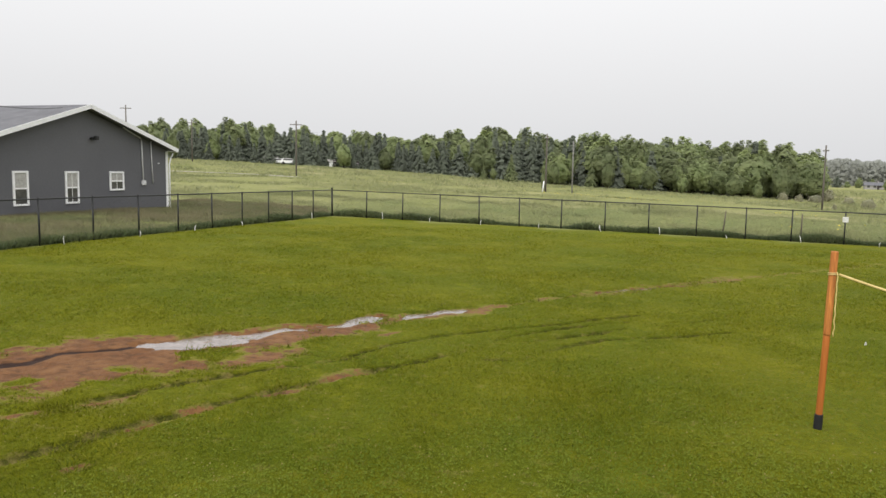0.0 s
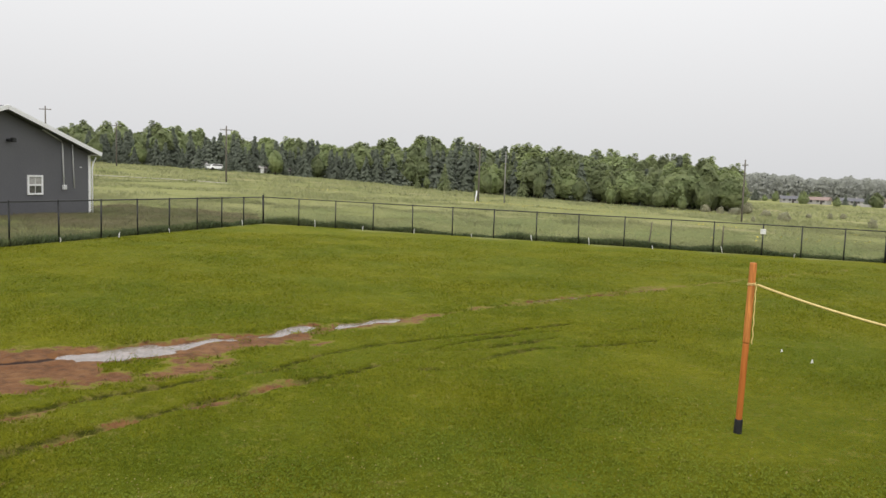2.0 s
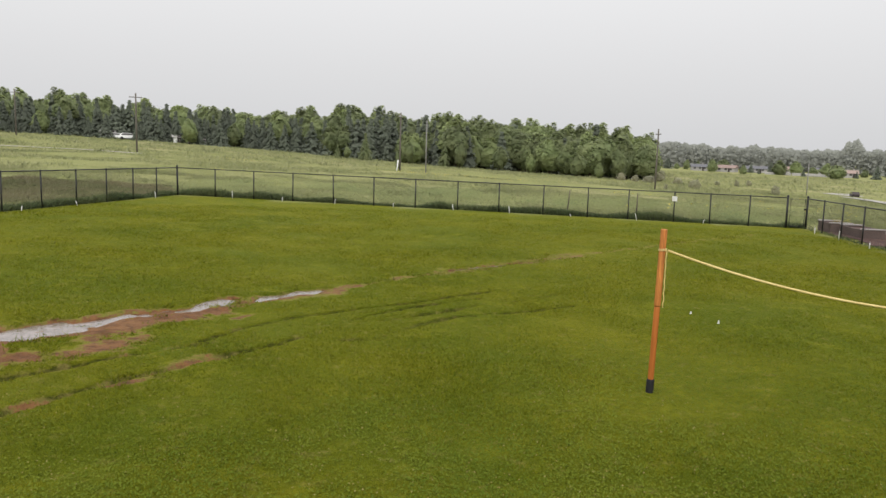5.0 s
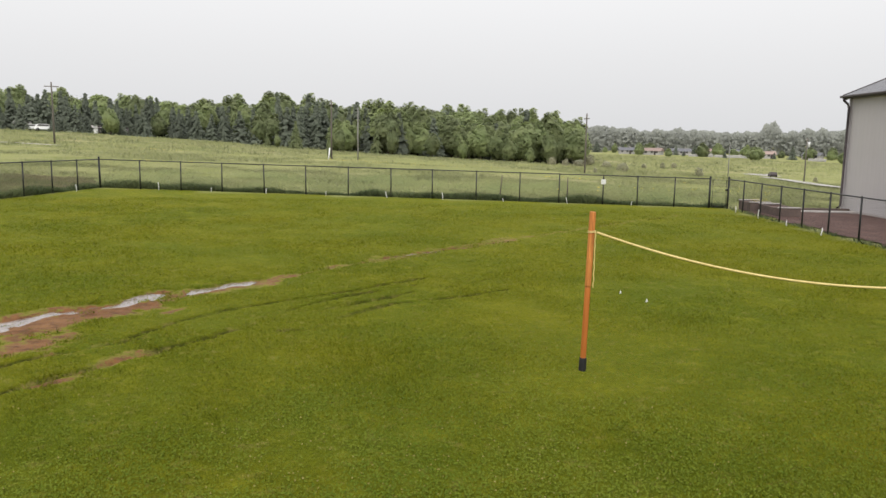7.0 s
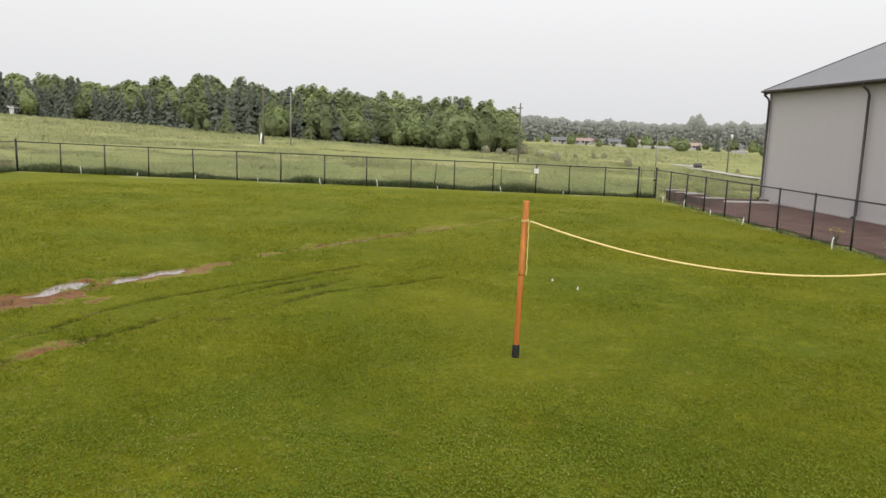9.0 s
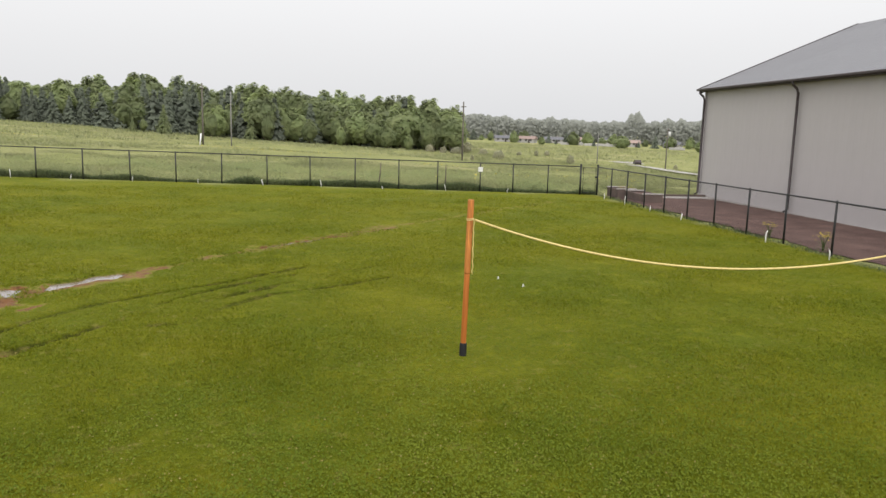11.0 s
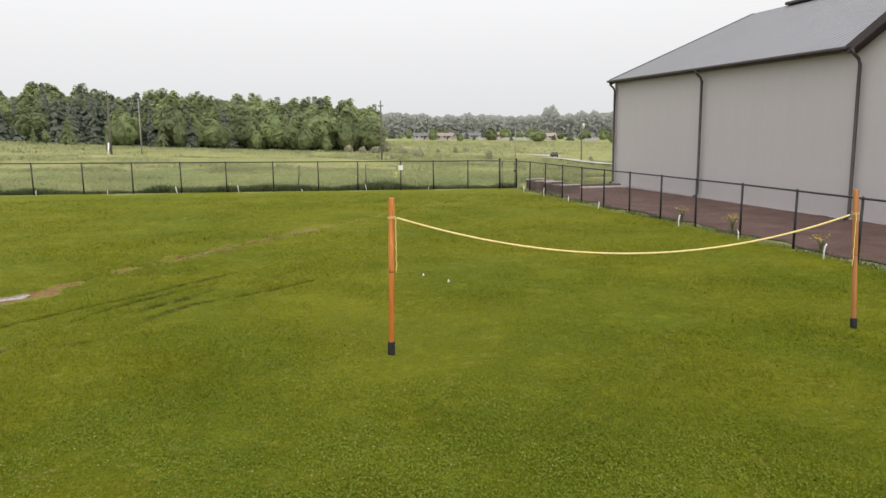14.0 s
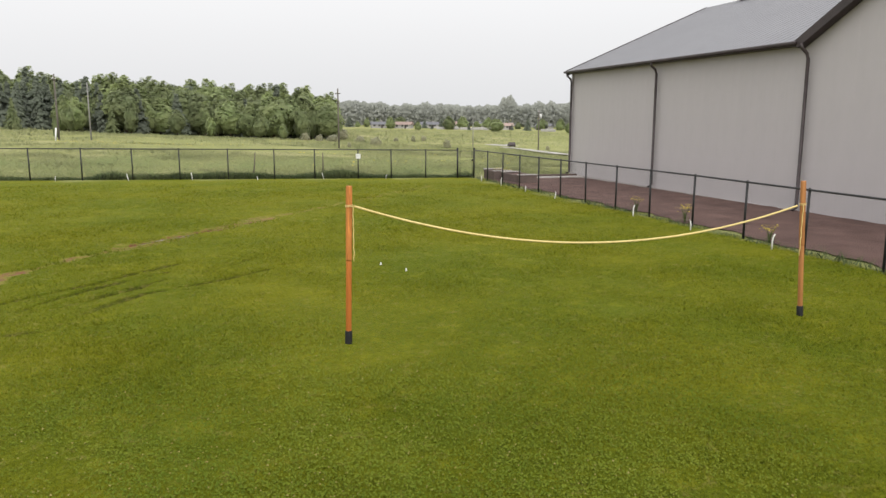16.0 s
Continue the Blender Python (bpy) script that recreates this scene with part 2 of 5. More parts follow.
def ground_mat():
    """Turf, meadow and red mud on one sheet; the stains and the painted rut shade follow the masks stored on the sheet.
    """
    m = bpy.data.materials.new("ground_turf_and_mud")
    m.use_nodes = True
    n, l = m.node_tree.nodes, m.node_tree.links
    p = n["Principled BSDF"]
    tc = n.new("ShaderNodeTexCoord")

    def ns(scale, detail=5.0, rough=0.55):
        t = n.new("ShaderNodeTexNoise")
        t.inputs["Scale"].default_value, t.inputs["Detail"].default_value, t.inputs["Roughness"].default_value = scale, detail, rough
        l.new(tc.outputs["Object"], t.inputs["Vector"])
        return t.outputs["Fac"]

    def rng(v, a, b, c=0.0, d=1.0):
        r = n.new("ShaderNodeMapRange")
        for i, x in enumerate((a, b, c, d)):
            r.inputs[i + 1].default_value = x
        l.new(v, r.inputs[0])
        return r.outputs[0]

    def mixc(f, a, b):
        x = n.new("ShaderNodeMix")
        x.data_type = "RGBA"
        l.new(f, x.inputs[0])
        for i, c in ((6, a), (7, b)):
            if isinstance(c, tuple):
                x.inputs[i].default_value = (*c, 1)
            else:
                l.new(c, x.inputs[i])
        return x.outputs[2]

    def math(op, a, b):
        x = n.new("ShaderNodeMath")
        x.operation = op
        for i, c in enumerate((a, b)):
            if isinstance(c, float):
                x.inputs[i].default_value = c
            else:
                l.new(c, x.inputs[i])
        return x.outputs[0]

    def attr(name):
        x = n.new("ShaderNodeAttribute")
        x.attribute_name = name
        return x.outputs["Fac"]

    turf = mixc(rng(ns(0.35), 0.38, 0.62), LAWN_A, LAWN_B)
    turf = mixc(rng(ns(0.9, 6.0, 0.6), 0.50, 0.70, 0.0, 0.5), turf, (0.030, 0.050, 0.003))
    turf = mixc(rng(ns(14.0, 8.0, 0.75), 0.44, 0.66, 0.0, 0.75), turf, (0.018, 0.028, 0.002))
    turf = mixc(rng(ns(2.3, 7.0, 0.65), 0.52, 0.68, 0.0, 0.6), turf, (0.135, 0.130, 0.008))
    turf = mixc(rng(ns(5.5, 8.0, 0.7), 0.58, 0.70, 0.0, 0.6), turf, (0.155, 0.132, 0.030))
    field = mixc(rng(ns(0.02), 0.35, 0.65), (0.185, 0.190, 0.102), (0.245, 0.234, 0.142))
    field = mixc(rng(ns(0.14, 7.0, 0.65), 0.45, 0.62), field, (0.155, 0.168, 0.082))
    field = mixc(rng(ns(0.6, 7.0, 0.7), 0.50, 0.66, 0.0, 0.6), field, (0.118, 0.140, 0.052))
    field = mixc(rng(ns(0.05, 6.0), 0.55, 0.66, 0.0, 0.8), field, (0.285, 0.250, 0.165))
    grass = mixc(attr("meadow"), turf, field)
    mud = mixc(rng(ns(2.2), 0.3, 0.7), (0.150, 0.064, 0.024), (0.215, 0.108, 0.045))
    mud = mixc(rng(ns(7.0, 7.0, 0.7), 0.45, 0.66, 0.0, 0.85), mud, (0.072, 0.034, 0.015))
    # ruts: dark soil plus the groove's shade, painted into the colour by depth
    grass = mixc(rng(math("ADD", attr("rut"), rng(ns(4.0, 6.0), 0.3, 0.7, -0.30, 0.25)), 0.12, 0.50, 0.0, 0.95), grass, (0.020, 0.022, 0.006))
    mud = mixc(rng(math("ADD", attr("channel"), rng(ns(5.0), 0.3, 0.7, -0.25, 0.25)), 0.3, 0.7), mud, (0.034, 0.018, 0.013))
    edge = math("ADD", attr("mud"), rng(ns(5.0, 8.0, 0.75), 0.28, 0.72, -0.5, 0.5))
    bare = rng(edge, 0.45, 0.60)
    grass = mixc(rng(edge, 0.12, 0.45, 0.0, 0.75), grass, (0.165, 0.132, 0.045))
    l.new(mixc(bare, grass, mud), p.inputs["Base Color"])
    l.new(rng(bare, 0, 1, 0.75, 0.6), p.inputs["Roughness"])
    l.new(rng(bare, 0, 1, 0.04, 0.08), p.inputs["Specular IOR Level"])
    l.new(rng(bare, 0, 1, WET_GRASS[0], 0.0), p.inputs["Sheen Weight"])
    p.inputs["Sheen Roughness"].default_value, p.inputs["Sheen Tint"].default_value = 0.6, (*WET_GRASS[1], 1)
    bp = n.new("ShaderNodeBump")
    bp.inputs["Strength"].default_value, bp.inputs["Distance"].default_value = 0.7, 0.035
    l.new(ns(26.0, 6.0, 0.7), bp.inputs["Height"])
    l.new(bp.outputs[0], p.inputs["Normal"])
    return m


# ---- building helpers ----
def finish(name, bm, material, parent=None, label="", smooth=False):
    me = bpy.data.meshes.new(name)
    bm.normal_update()
    bm.to_mesh(me)
    bm.free()
    me.materials.append(material)
    if smooth:
        me.polygons.foreach_set("use_smooth", [True] * len(me.polygons))
    ob = new(name, me)
    if parent is not None:
        ob.parent = parent
    if label:
        tagged(ob, label)
    return ob


def part(name, bm, material, parent, label="", smooth=False):
    return finish(name, bm, material, parent, label, smooth)


def share(name, mesh, parent, m):
    ob = new(name, mesh)
    ob.parent = parent
    ob.matrix_basis = m
    return ob


def box(bm, x0, x1, y0, y1, z0, z1, m=None, bevel=0.0):
    vs = bmesh.ops.create_cube(bm, size=1.0)["verts"]
    bmesh.ops.transform(bm, verts=vs, matrix=Matrix.LocRotScale(((x0 + x1) / 2, (y0 + y1) / 2, (z0 + z1) / 2), None, (x1 - x0, y1 - y0, z1 - z0)))
    if bevel:
        es = list({e for v in vs for e in v.link_edges})
        r = bmesh.ops.bevel(bm, geom=es, offset=bevel, segments=1, affect="EDGES", clamp_overlap=True)
        vs = list({v for f in r["faces"] for v in f.verts} | {v for v in vs if v.is_valid})
    if m is not None:
        bmesh.ops.transform(bm, verts=vs, matrix=m)
    return bm


def tube(bm, path, radius, sides=8):
    """A round bar along a path; radius is one number or one for each point."""
    path = [Vector(p) for p in path]
    rings = []
    for i, p in enumerate(path):
        d = (path[min(i + 1, len(path) - 1)] - path[max(i - 1, 0)]).normalized()
        a = d.cross(Vector((0, 0, 1)) if abs(d.z) < 0.9 else Vector((1, 0, 0))).normalized()
        b = d.cross(a)
        r = radius[i] if isinstance(radius, (list, tuple)) else radius
        rings.append([bm.verts.new(p + r * (math.cos(2 * math.pi * k / sides) * a + math.sin(2 * math.pi * k / sides) * b)) for k in range(sides)])
    for q, s in zip(rings, rings[1:]):
        for k in range(sides):
            bm.faces.new((q[k], q[(k + 1) % sides], s[(k + 1) % sides], s[k]))
    bm.faces.new(rings[0][::-1])
    bm.faces.new(rings[-1])
    bmesh.ops.recalc_face_normals(bm, faces=bm.faces[:])
    return bm


def prism(bm, outline, depth, m=None):
    """An outline in x and z, pushed along y by depth."""
    a = [bm.verts.new((x, 0, z)) for x, z in outline]
    b = [bm.verts.new((x, depth, z)) for x, z in outline]
    bm.faces.new(a)
    bm.faces.new(b[::-1])
    for i in range(len(a)):
        j = (i + 1) % len(a)
        bm.faces.new((a[j], a[i], b[i], b[j]))
    if m is not None:
        bmesh.ops.transform(bm, verts=a + b, matrix=m)
    bmesh.ops.recalc_face_normals(bm, faces=bm.faces[:])
    return bm


def empty(name, m=None):
    ob = new(name)
    ob.empty_display_size = 0.2
    if m is not None:
        ob.matrix_basis = m
    return ob


def triangles(name, pts, material, normals=None):
    """A mesh of loose triangles from an array (n, 3, 3); normals: one for each, so that a crown shades as a whole."""
    k = len(pts)
    me = bpy.data.meshes.new(name)
    me.vertices.add(3 * k)
    me.vertices.foreach_set("co", pts.reshape(-1).astype(np.float32))
    me.loops.add(3 * k)
    me.loops.foreach_set("vertex_index", np.arange(3 * k, dtype=np.int32))
    me.polygons.add(k)
    me.polygons.foreach_set("loop_start", np.arange(0, 3 * k, 3, dtype=np.int32))
    if normals is not None:
        me.polygons.foreach_set("use_smooth", np.ones(k, bool))
    me.update(calc_edges=True)
    if normals is not None:
        unit = normals / (np.linalg.norm(normals, axis=1)[:, None] + 1e-6)
        me.normals_split_custom_set_from_vertices(np.repeat(unit, 3, 0).tolist())
    me.materials.append(material)
    return me


# ---- the lie of the land ----
U, V = np.array([0.948, -0.318]), np.array([0.318, 0.948])
CORNER = np.array([-5.2, 35.2])
BACK = 26.6
FAR_AZ = [-60, -19, -10, 0, 8, 17, 25, 37, 45, 60]
Z140 = [1.6, 1.0, 0.55, -0.5, -1.45, -2.3, -3.0, -4.4, -5.0, -5.4]
Z220 = [5.4, 4.3, 3.05, 1.0, -1.1, -2.75, -3.9, -6.1, -7.4, -7.8]
Z450 = [10.0, 8.5, 7.0, 4.5, 2.0, -1.0, -3.5, -4.2, -5.5, -6.0]


def plan(u, s):
    """A place by its way along the back fence and its way from that fence towards the camera."""
    return CORNER + U * u - V * s


def plan_of(x, y):
    dx, dy = x - CORNER[0], y - CORNER[1]
    return dx * U[0] + dy * U[1], -(dx * V[0] + dy * V[1])


def lawn(x, y):
    u, s = plan_of(x, y)
    return 0.33 - 0.0152 * np.clip(u, -12, 34) + 0.0068 * np.clip(s, 0, 16)


def land(x, y):
    x, y = np.asarray(x, float), np.asarray(y, float)
    r, az = np.hypot(x, y), np.degrees(np.arctan2(x, y))
    z0 = lawn(x, y)
    za, zb, zc = np.interp(az, FAR_AZ, Z140), np.interp(az, FAR_AZ, Z220), np.interp(az, FAR_AZ, Z450)
    f = lambda a, b: np.clip((r - a) / (b - a), 0, 1)
    z = z0 + (za - z0) * f(40, 140) + (zb - za) * f(140, 220) + (zc - zb) * f(220, 450) + 10.0 * f(450, 1600)
    return z


def polar(az, r):
    x, y = r * math.sin(radians(az)), r * math.cos(radians(az))
    return Vector((x, y, float(land(x, y))))


# bare mud lane: points, half width, depth, bareness
LANE = [
    ([(-6.6, 6.6), (-5.0, 8.15), (-4.35, 8.75), (-3.7, 9.15)], 0.72, 0.012, 1.0),
    ([(-3.7, 9.15), (-2.7, 9.75), (-1.9, 10.45), (-1.2, 10.95)], 0.42, 0.012, 0.80),
    ([(-1.2, 10.95), (-0.75, 11.6), (-0.2, 11.85), (0.5, 12.45), (1.05, 12.95)], 0.22, 0.012, 0.56),
    ([(1.05, 12.95), (1.6, 13.47), (2.46, 14.2)], 0.16, 0.01, 0.42),
    ([(2.46, 14.2), (3.35, 14.85), (4.3, 15.5), (5.4, 16.3), (6.8, 17.4)], 0.22, 0.02, 0.46),
    ([(6.8, 17.4), (8.7, 18.65), (10.4, 20.0), (12.8, 21.8), (16.5, 24.2)], 0.14, 0.01, 0.36),
]
# narrow wheel ruts cut into the turf
RUTS = [
    ([(-3.9, 5.1), (-3.24, 5.87), (-2.83, 6.43), (-2.34, 7.04), (-1.86, 7.63), (-1.03, 8.43)], 0.085, 0.075, 0.30),
    ([(-1.03, 8.43), (-0.21, 9.15), (0.37, 9.8), (0.93, 10.3), (1.77, 10.65), (2.78, 11.32)], 0.075, 0.10, 0.14),
    ([(0.57, 9.3), (0.99, 9.29), (1.25, 9.64), (1.69, 10.1), (2.31, 10.51), (3.47, 10.88), (4.39, 11.35)], 0.070, 0.09, 0.10),
    ([(-1.13, 9.29), (-0.61, 10.02), (-0.01, 10.55), (0.66, 10.94), (2.02, 11.66), (3.3, 12.49)], 0.068, 0.085, 0.10),
    ([(0.15, 10.03), (0.53, 10.11), (0.96, 10.61), (1.88, 11.31), (2.95, 11.84)], 0.062, 0.08, 0.08),
    ([(-4.4, 5.7), (-3.72, 6.75), (-3.36, 7.33), (-2.82, 7.88), (-1.96, 8.58), (-0.99, 9.25)], 0.080, 0.070, 0.24),
    ([(3.46, 11.58), (4.2, 12.07), (4.97, 12.65)], 0.05, 0.045, 0.08),
]
TRACKS = LANE + RUTS
PATCHES = [(-3.87, 6.74, 0.10), (-3.26, 7.3, 0.16), (-2.62, 6.61, 0.12), (-1.66, 7.65, 0.17), (-2.79, 5.6, 0.08), (-2.26, 8.95, 0.32), (-2.33, 7.09, 0.10), (-1.2, 8.27, 0.14), (-0.7, 10.6, 0.18), (-2.6, 10.6, 0.16)]
# hollows that hold rain water: middle line with half widths
HOLLOWS = [
    [(-3.92, 9.58, 0.08), (-3.53, 9.66, 0.22), (-3.23, 9.86, 0.27), (-2.91, 10.07, 0.26), (-2.61, 10.35, 0.19), (-2.13, 10.74, 0.17), (-1.84, 10.97, 0.13), (-1.52, 11.05, 0.12), (-1.22, 11.39, 0.18), (-0.96, 11.97, 0.12)],
    [(-0.59, 11.76, 0.06), (-0.40, 12.01, 0.15), (-0.15, 12.17, 0.09), (0.17, 12.46, 0.15), (0.52, 12.77, 0.09)],
    [(2.97, 14.68, 0.043), (3.81, 15.37, 0.074), (4.32, 15.58, 0.087), (4.98, 16.15, 0.050)],
]


LATTICE = np.random.default_rng(11).uniform(-1, 1, (256, 256))


def wobble(x, y, scale, seed=0.0, octaves=3):
    """Smooth random unevenness between about -1 and 1."""
    total, size = np.zeros_like(np.asarray(x, float)), 1.0
    for k in range(octaves):
        f = scale * 0.55 * 2.1 ** k
        px, py = x * f + seed * 7.3 + 31.7 * k, y * f + seed * 3.1 + 17.9 * k
        ix, iy = np.floor(px).astype(int), np.floor(py).astype(int)
        fx, fy = px - ix, py - iy
        fx, fy = fx * fx * (3 - 2 * fx), fy * fy * (3 - 2 * fy)
        g = lambda i, j: LATTICE[(ix + i) % 256, (iy + j) % 256]
        total = total + size * ((g(0, 0) * (1 - fx) + g(1, 0) * fx) * (1 - fy) + (g(0, 1) * (1 - fx) + g(1, 1) * fx) * fy)
        size *= 0.55
    return total


def streaks(x, y, scale, seed=0.0):
    """Unevenness drawn out along the way the wheels went."""
    return wobble((x * 0.67 + y * 0.74) * 0.35, (y * 0.67 - x * 0.74) * 1.6, scale, seed)


def tracks(x, y):
    """Depth and bareness of the wheel tracks at each place."""
    dip, bare = np.zeros_like(x), np.zeros_like(x)
    rag = np.clip(1 + 0.45 * wobble(x, y, 1.9, 0.7) + 0.45 * wobble(x, y, 7.0, 2.2), 0.2, 2.2)
    for pts, half, depth, bareness in TRACKS:
        d = np.full_like(x, 1e9)
        for (x0, y0), (x1, y1) in zip(pts, pts[1:]):
            t = np.clip(((x - x0) * (x1 - x0) + (y - y0) * (y1 - y0)) / ((x1 - x0) ** 2 + (y1 - y0) ** 2), 0, 1)
            d = np.minimum(d, np.hypot(x - x0 - t * (x1 - x0), y - y0 - t * (y1 - y0)))
        q = d / (half * rag)
        w = np.clip(1.25 - q, 0, 1)
        w = w * w * (3 - 2 * w)
        lip = np.exp(-((q - 1.45) / 0.3) ** 2)
        dip = np.maximum(dip, w * depth * np.clip(0.75 + 0.8 * wobble(x, y, 1.3, 9.0), 0.05, 1.5)) - lip * depth * 0.3
        bare = np.maximum(bare, bareness * np.clip(1.5 - q, 0, 1) ** 0.7)
    for px, py, r in PATCHES:
        along, across = (x - px) * 0.67 + (y - py) * 0.74, (y - py) * 0.67 - (x - px) * 0.74
        bare = np.maximum(bare, 0.66 * np.clip(1.5 - np.hypot(along * 0.45, across * 1.3) / (r * rag), 0, 1))
    return dip, bare


def hollow(x, y):
    """How deep the ground lies under each hollow's brim, with ragged edges and silt bars."""
    deep = np.zeros_like(x)
    rag = np.clip(1 + 0.32 * streaks(x, y, 4.0, 3.3) + 0.28 * wobble(x, y, 9.0, 1.4), 0.45, 1.8)
    for line in HOLLOWS:
        q = np.full_like(x, 1e9)
        for (x0, y0, h0), (x1, y1, h1) in zip(line, line[1:]):
            t = np.clip(((x - x0) * (x1 - x0) + (y - y0) * (y1 - y0)) / ((x1 - x0) ** 2 + (y1 - y0) ** 2), 0, 1)
            q = np.minimum(q, np.hypot(x - x0 - t * (x1 - x0), y - y0 - t * (y1 - y0)) / (h0 + t * (h1 - h0)))
        w = np.clip(1.5 - q / (1.12 * rag), 0, 1)
        deep = np.maximum(deep, w * w * (3 - 2 * w))
    return deep


def build_ground():
    def axis(lo, hi, step):
        near = np.arange(lo, hi, step)
        grow, a = [], step
        v = 0.0
        while v < 2600:
            a *= 1.13
            v += a
            grow.append(v)
        g = np.array(grow)
        return np.concatenate([lo - g[::-1], near, hi + g])

    xs, ys = axis(-7.5, 11.5, 0.045), axis(4.2, 19.0, 0.045)
    X, Y = np.meshgrid(xs, ys)
    x, y = X.ravel(), Y.ravel()
    z = land(x, y)
    dip, bare = tracks(x, y)
    u, s = plan_of(x, y)
    meadow = np.clip(1 - np.minimum.reduce([u + 0.1, BACK + 0.1 - u, s + 0.15]) * 6, 0, 1)
    near = np.exp(-(np.hypot(x, y) / 30) ** 4)
    line = [(-6.2, 6.9), (-5.1, 8.3), (-4.78, 8.53), (-4.61, 8.98), (-4.24, 9.13), (-3.89, 9.45)]
    channel = np.full_like(x, 1e9)
    for (x0, y0), (x1, y1) in zip(line, line[1:]):
        t = np.clip(((x - x0) * (x1 - x0) + (y - y0) * (y1 - y0)) / ((x1 - x0) ** 2 + (y1 - y0) ** 2), 0, 1)
        channel = np.minimum(channel, np.hypot(x - x0 - t * (x1 - x0), y - y0 - t * (y1 - y0)))
    channel = np.clip(1.4 - channel / 0.075, 0, 1)
    deep = hollow(x, y)
    bare = np.maximum(bare, 0.9 * deep)
    z = z - dip + bare * (0.010 * streaks(x, y, 4.5, 8.0) + 0.008 * wobble(x, y, 8.0, 5.0)) - deep * (0.072 + 0.036 * streaks(x, y, 7.0, 6.0)) - 0.025 * channel + near * (0.012 * wobble(x, y, 0.6, 3.0) + 0.006 * wobble(x, y, 3.1, 1.0))
    r = np.hypot(x, y)
    z = z + (1 - near) * np.clip((r - 45) / 60, 0, 1) * (0.25 * wobble(x, y, 0.03, 1.0) + 0.12 * wobble(x, y, 0.09, 4.0))
    nx, ny = len(xs), len(ys)
    i = np.arange(nx * ny).reshape(ny, nx)
    quads = np.stack([i[:-1, :-1], i[:-1, 1:], i[1:, 1:], i[1:, :-1]], -1).reshape(-1, 4)
    me = bpy.data.meshes.new("ground")
    me.vertices.add(len(x))
    me.vertices.foreach_set("co", np.stack([x, y, z], -1).astype(np.float32).ravel())
    me.loops.add(quads.size)
    me.loops.foreach_set("vertex_index", quads.astype(np.int32).ravel())
    me.polygons.add(len(quads))
    me.polygons.foreach_set("loop_start", np.arange(0, quads.size, 4, dtype=np.int32))
    me.polygons.foreach_set("use_smooth", np.ones(len(quads), bool))
    me.update(calc_edges=True)
    # "rut" holds the dip depth that drives the painted soil and shade
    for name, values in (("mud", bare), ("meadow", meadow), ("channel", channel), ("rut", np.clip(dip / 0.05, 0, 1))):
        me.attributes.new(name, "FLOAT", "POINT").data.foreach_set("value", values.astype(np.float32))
    me.materials.append(ground_mat())
    tagged(new("ground", me), "mown green lawn with red mud ruts, running out into meadow", "ground", kind="structure")


build_ground()


def ribbon(name, pts, width, lift, material, label, category, step=0.3, taper=0.0):
    """A strip that follows the land along a line."""
    bm = bmesh.new()
    rows = []
    pts = [Vector((*p, 0)) for p in pts]
    for a, b in zip(pts, pts[1:]):
        k = max(1, int((b - a).length / step))
        side = Vector((-(b - a).y, (b - a).x, 0)).normalized()
        for i in range(k):
            c = a + (b - a) * i / k
            row = []
            far_end = min((c - pts[0]).length, (c - pts[-1]).length)
            for w in (-1, -0.33, 0.33, 1):
                q = c + side * w * width / 2 * (min(1.0, 0.08 + far_end / taper) if taper else 1.0)
                row.append(bm.verts.new((q.x, q.y, float(land(q.x, q.y)) + lift)))
            rows.append(row)
    for p, q in zip(rows, rows[1:]):
        for k in range(3):
            bm.faces.new((p[k], p[k + 1], q[k + 1], q[k]))
    bmesh.ops.recalc_face_normals(bm, faces=bm.faces[:])
    for f in bm.faces:
        if f.normal.z < 0:
            f.normal_flip()
    return tagged(finish(name, bm, material, smooth=True), label, category, kind="structure")


# rain water standing in the ruts: level sheets which the mud rises through
for line, wide, label in zip(HOLLOWS, (1.1, 0.5, 0.5), ("long pale rain puddle standing in the muddy wheel rut", "small rain puddle in the rut on the lawn", "shallow rain puddle in the far rut")):
    ribbon("puddle_water", [(a, b) for a, b, h in line], wide, -0.046, M_water, label, "puddle", 0.1)

# ---- chain link fences ----
UV = math.degrees(math.atan2(U[1], U[0]))
LEFT_S = [-0.0 + 1.84 * i for i in range(13)]
BACK_U = [0, 1.75, 3.53, 5.31, 7.13, 8.92, 10.73, 12.55, 14.3, 16.15, 17.98, 19.62, 21.45, 22.88, 24.4, 25.85]
RIGHT_S = [0, 1.83, 3.65, 5.46, 7.26, 9.08, 10.9, 12.77, 14.56, 16.45, 18.3, 20.07, 21.9, 23.7, 25.5]
FENCE = 1.22


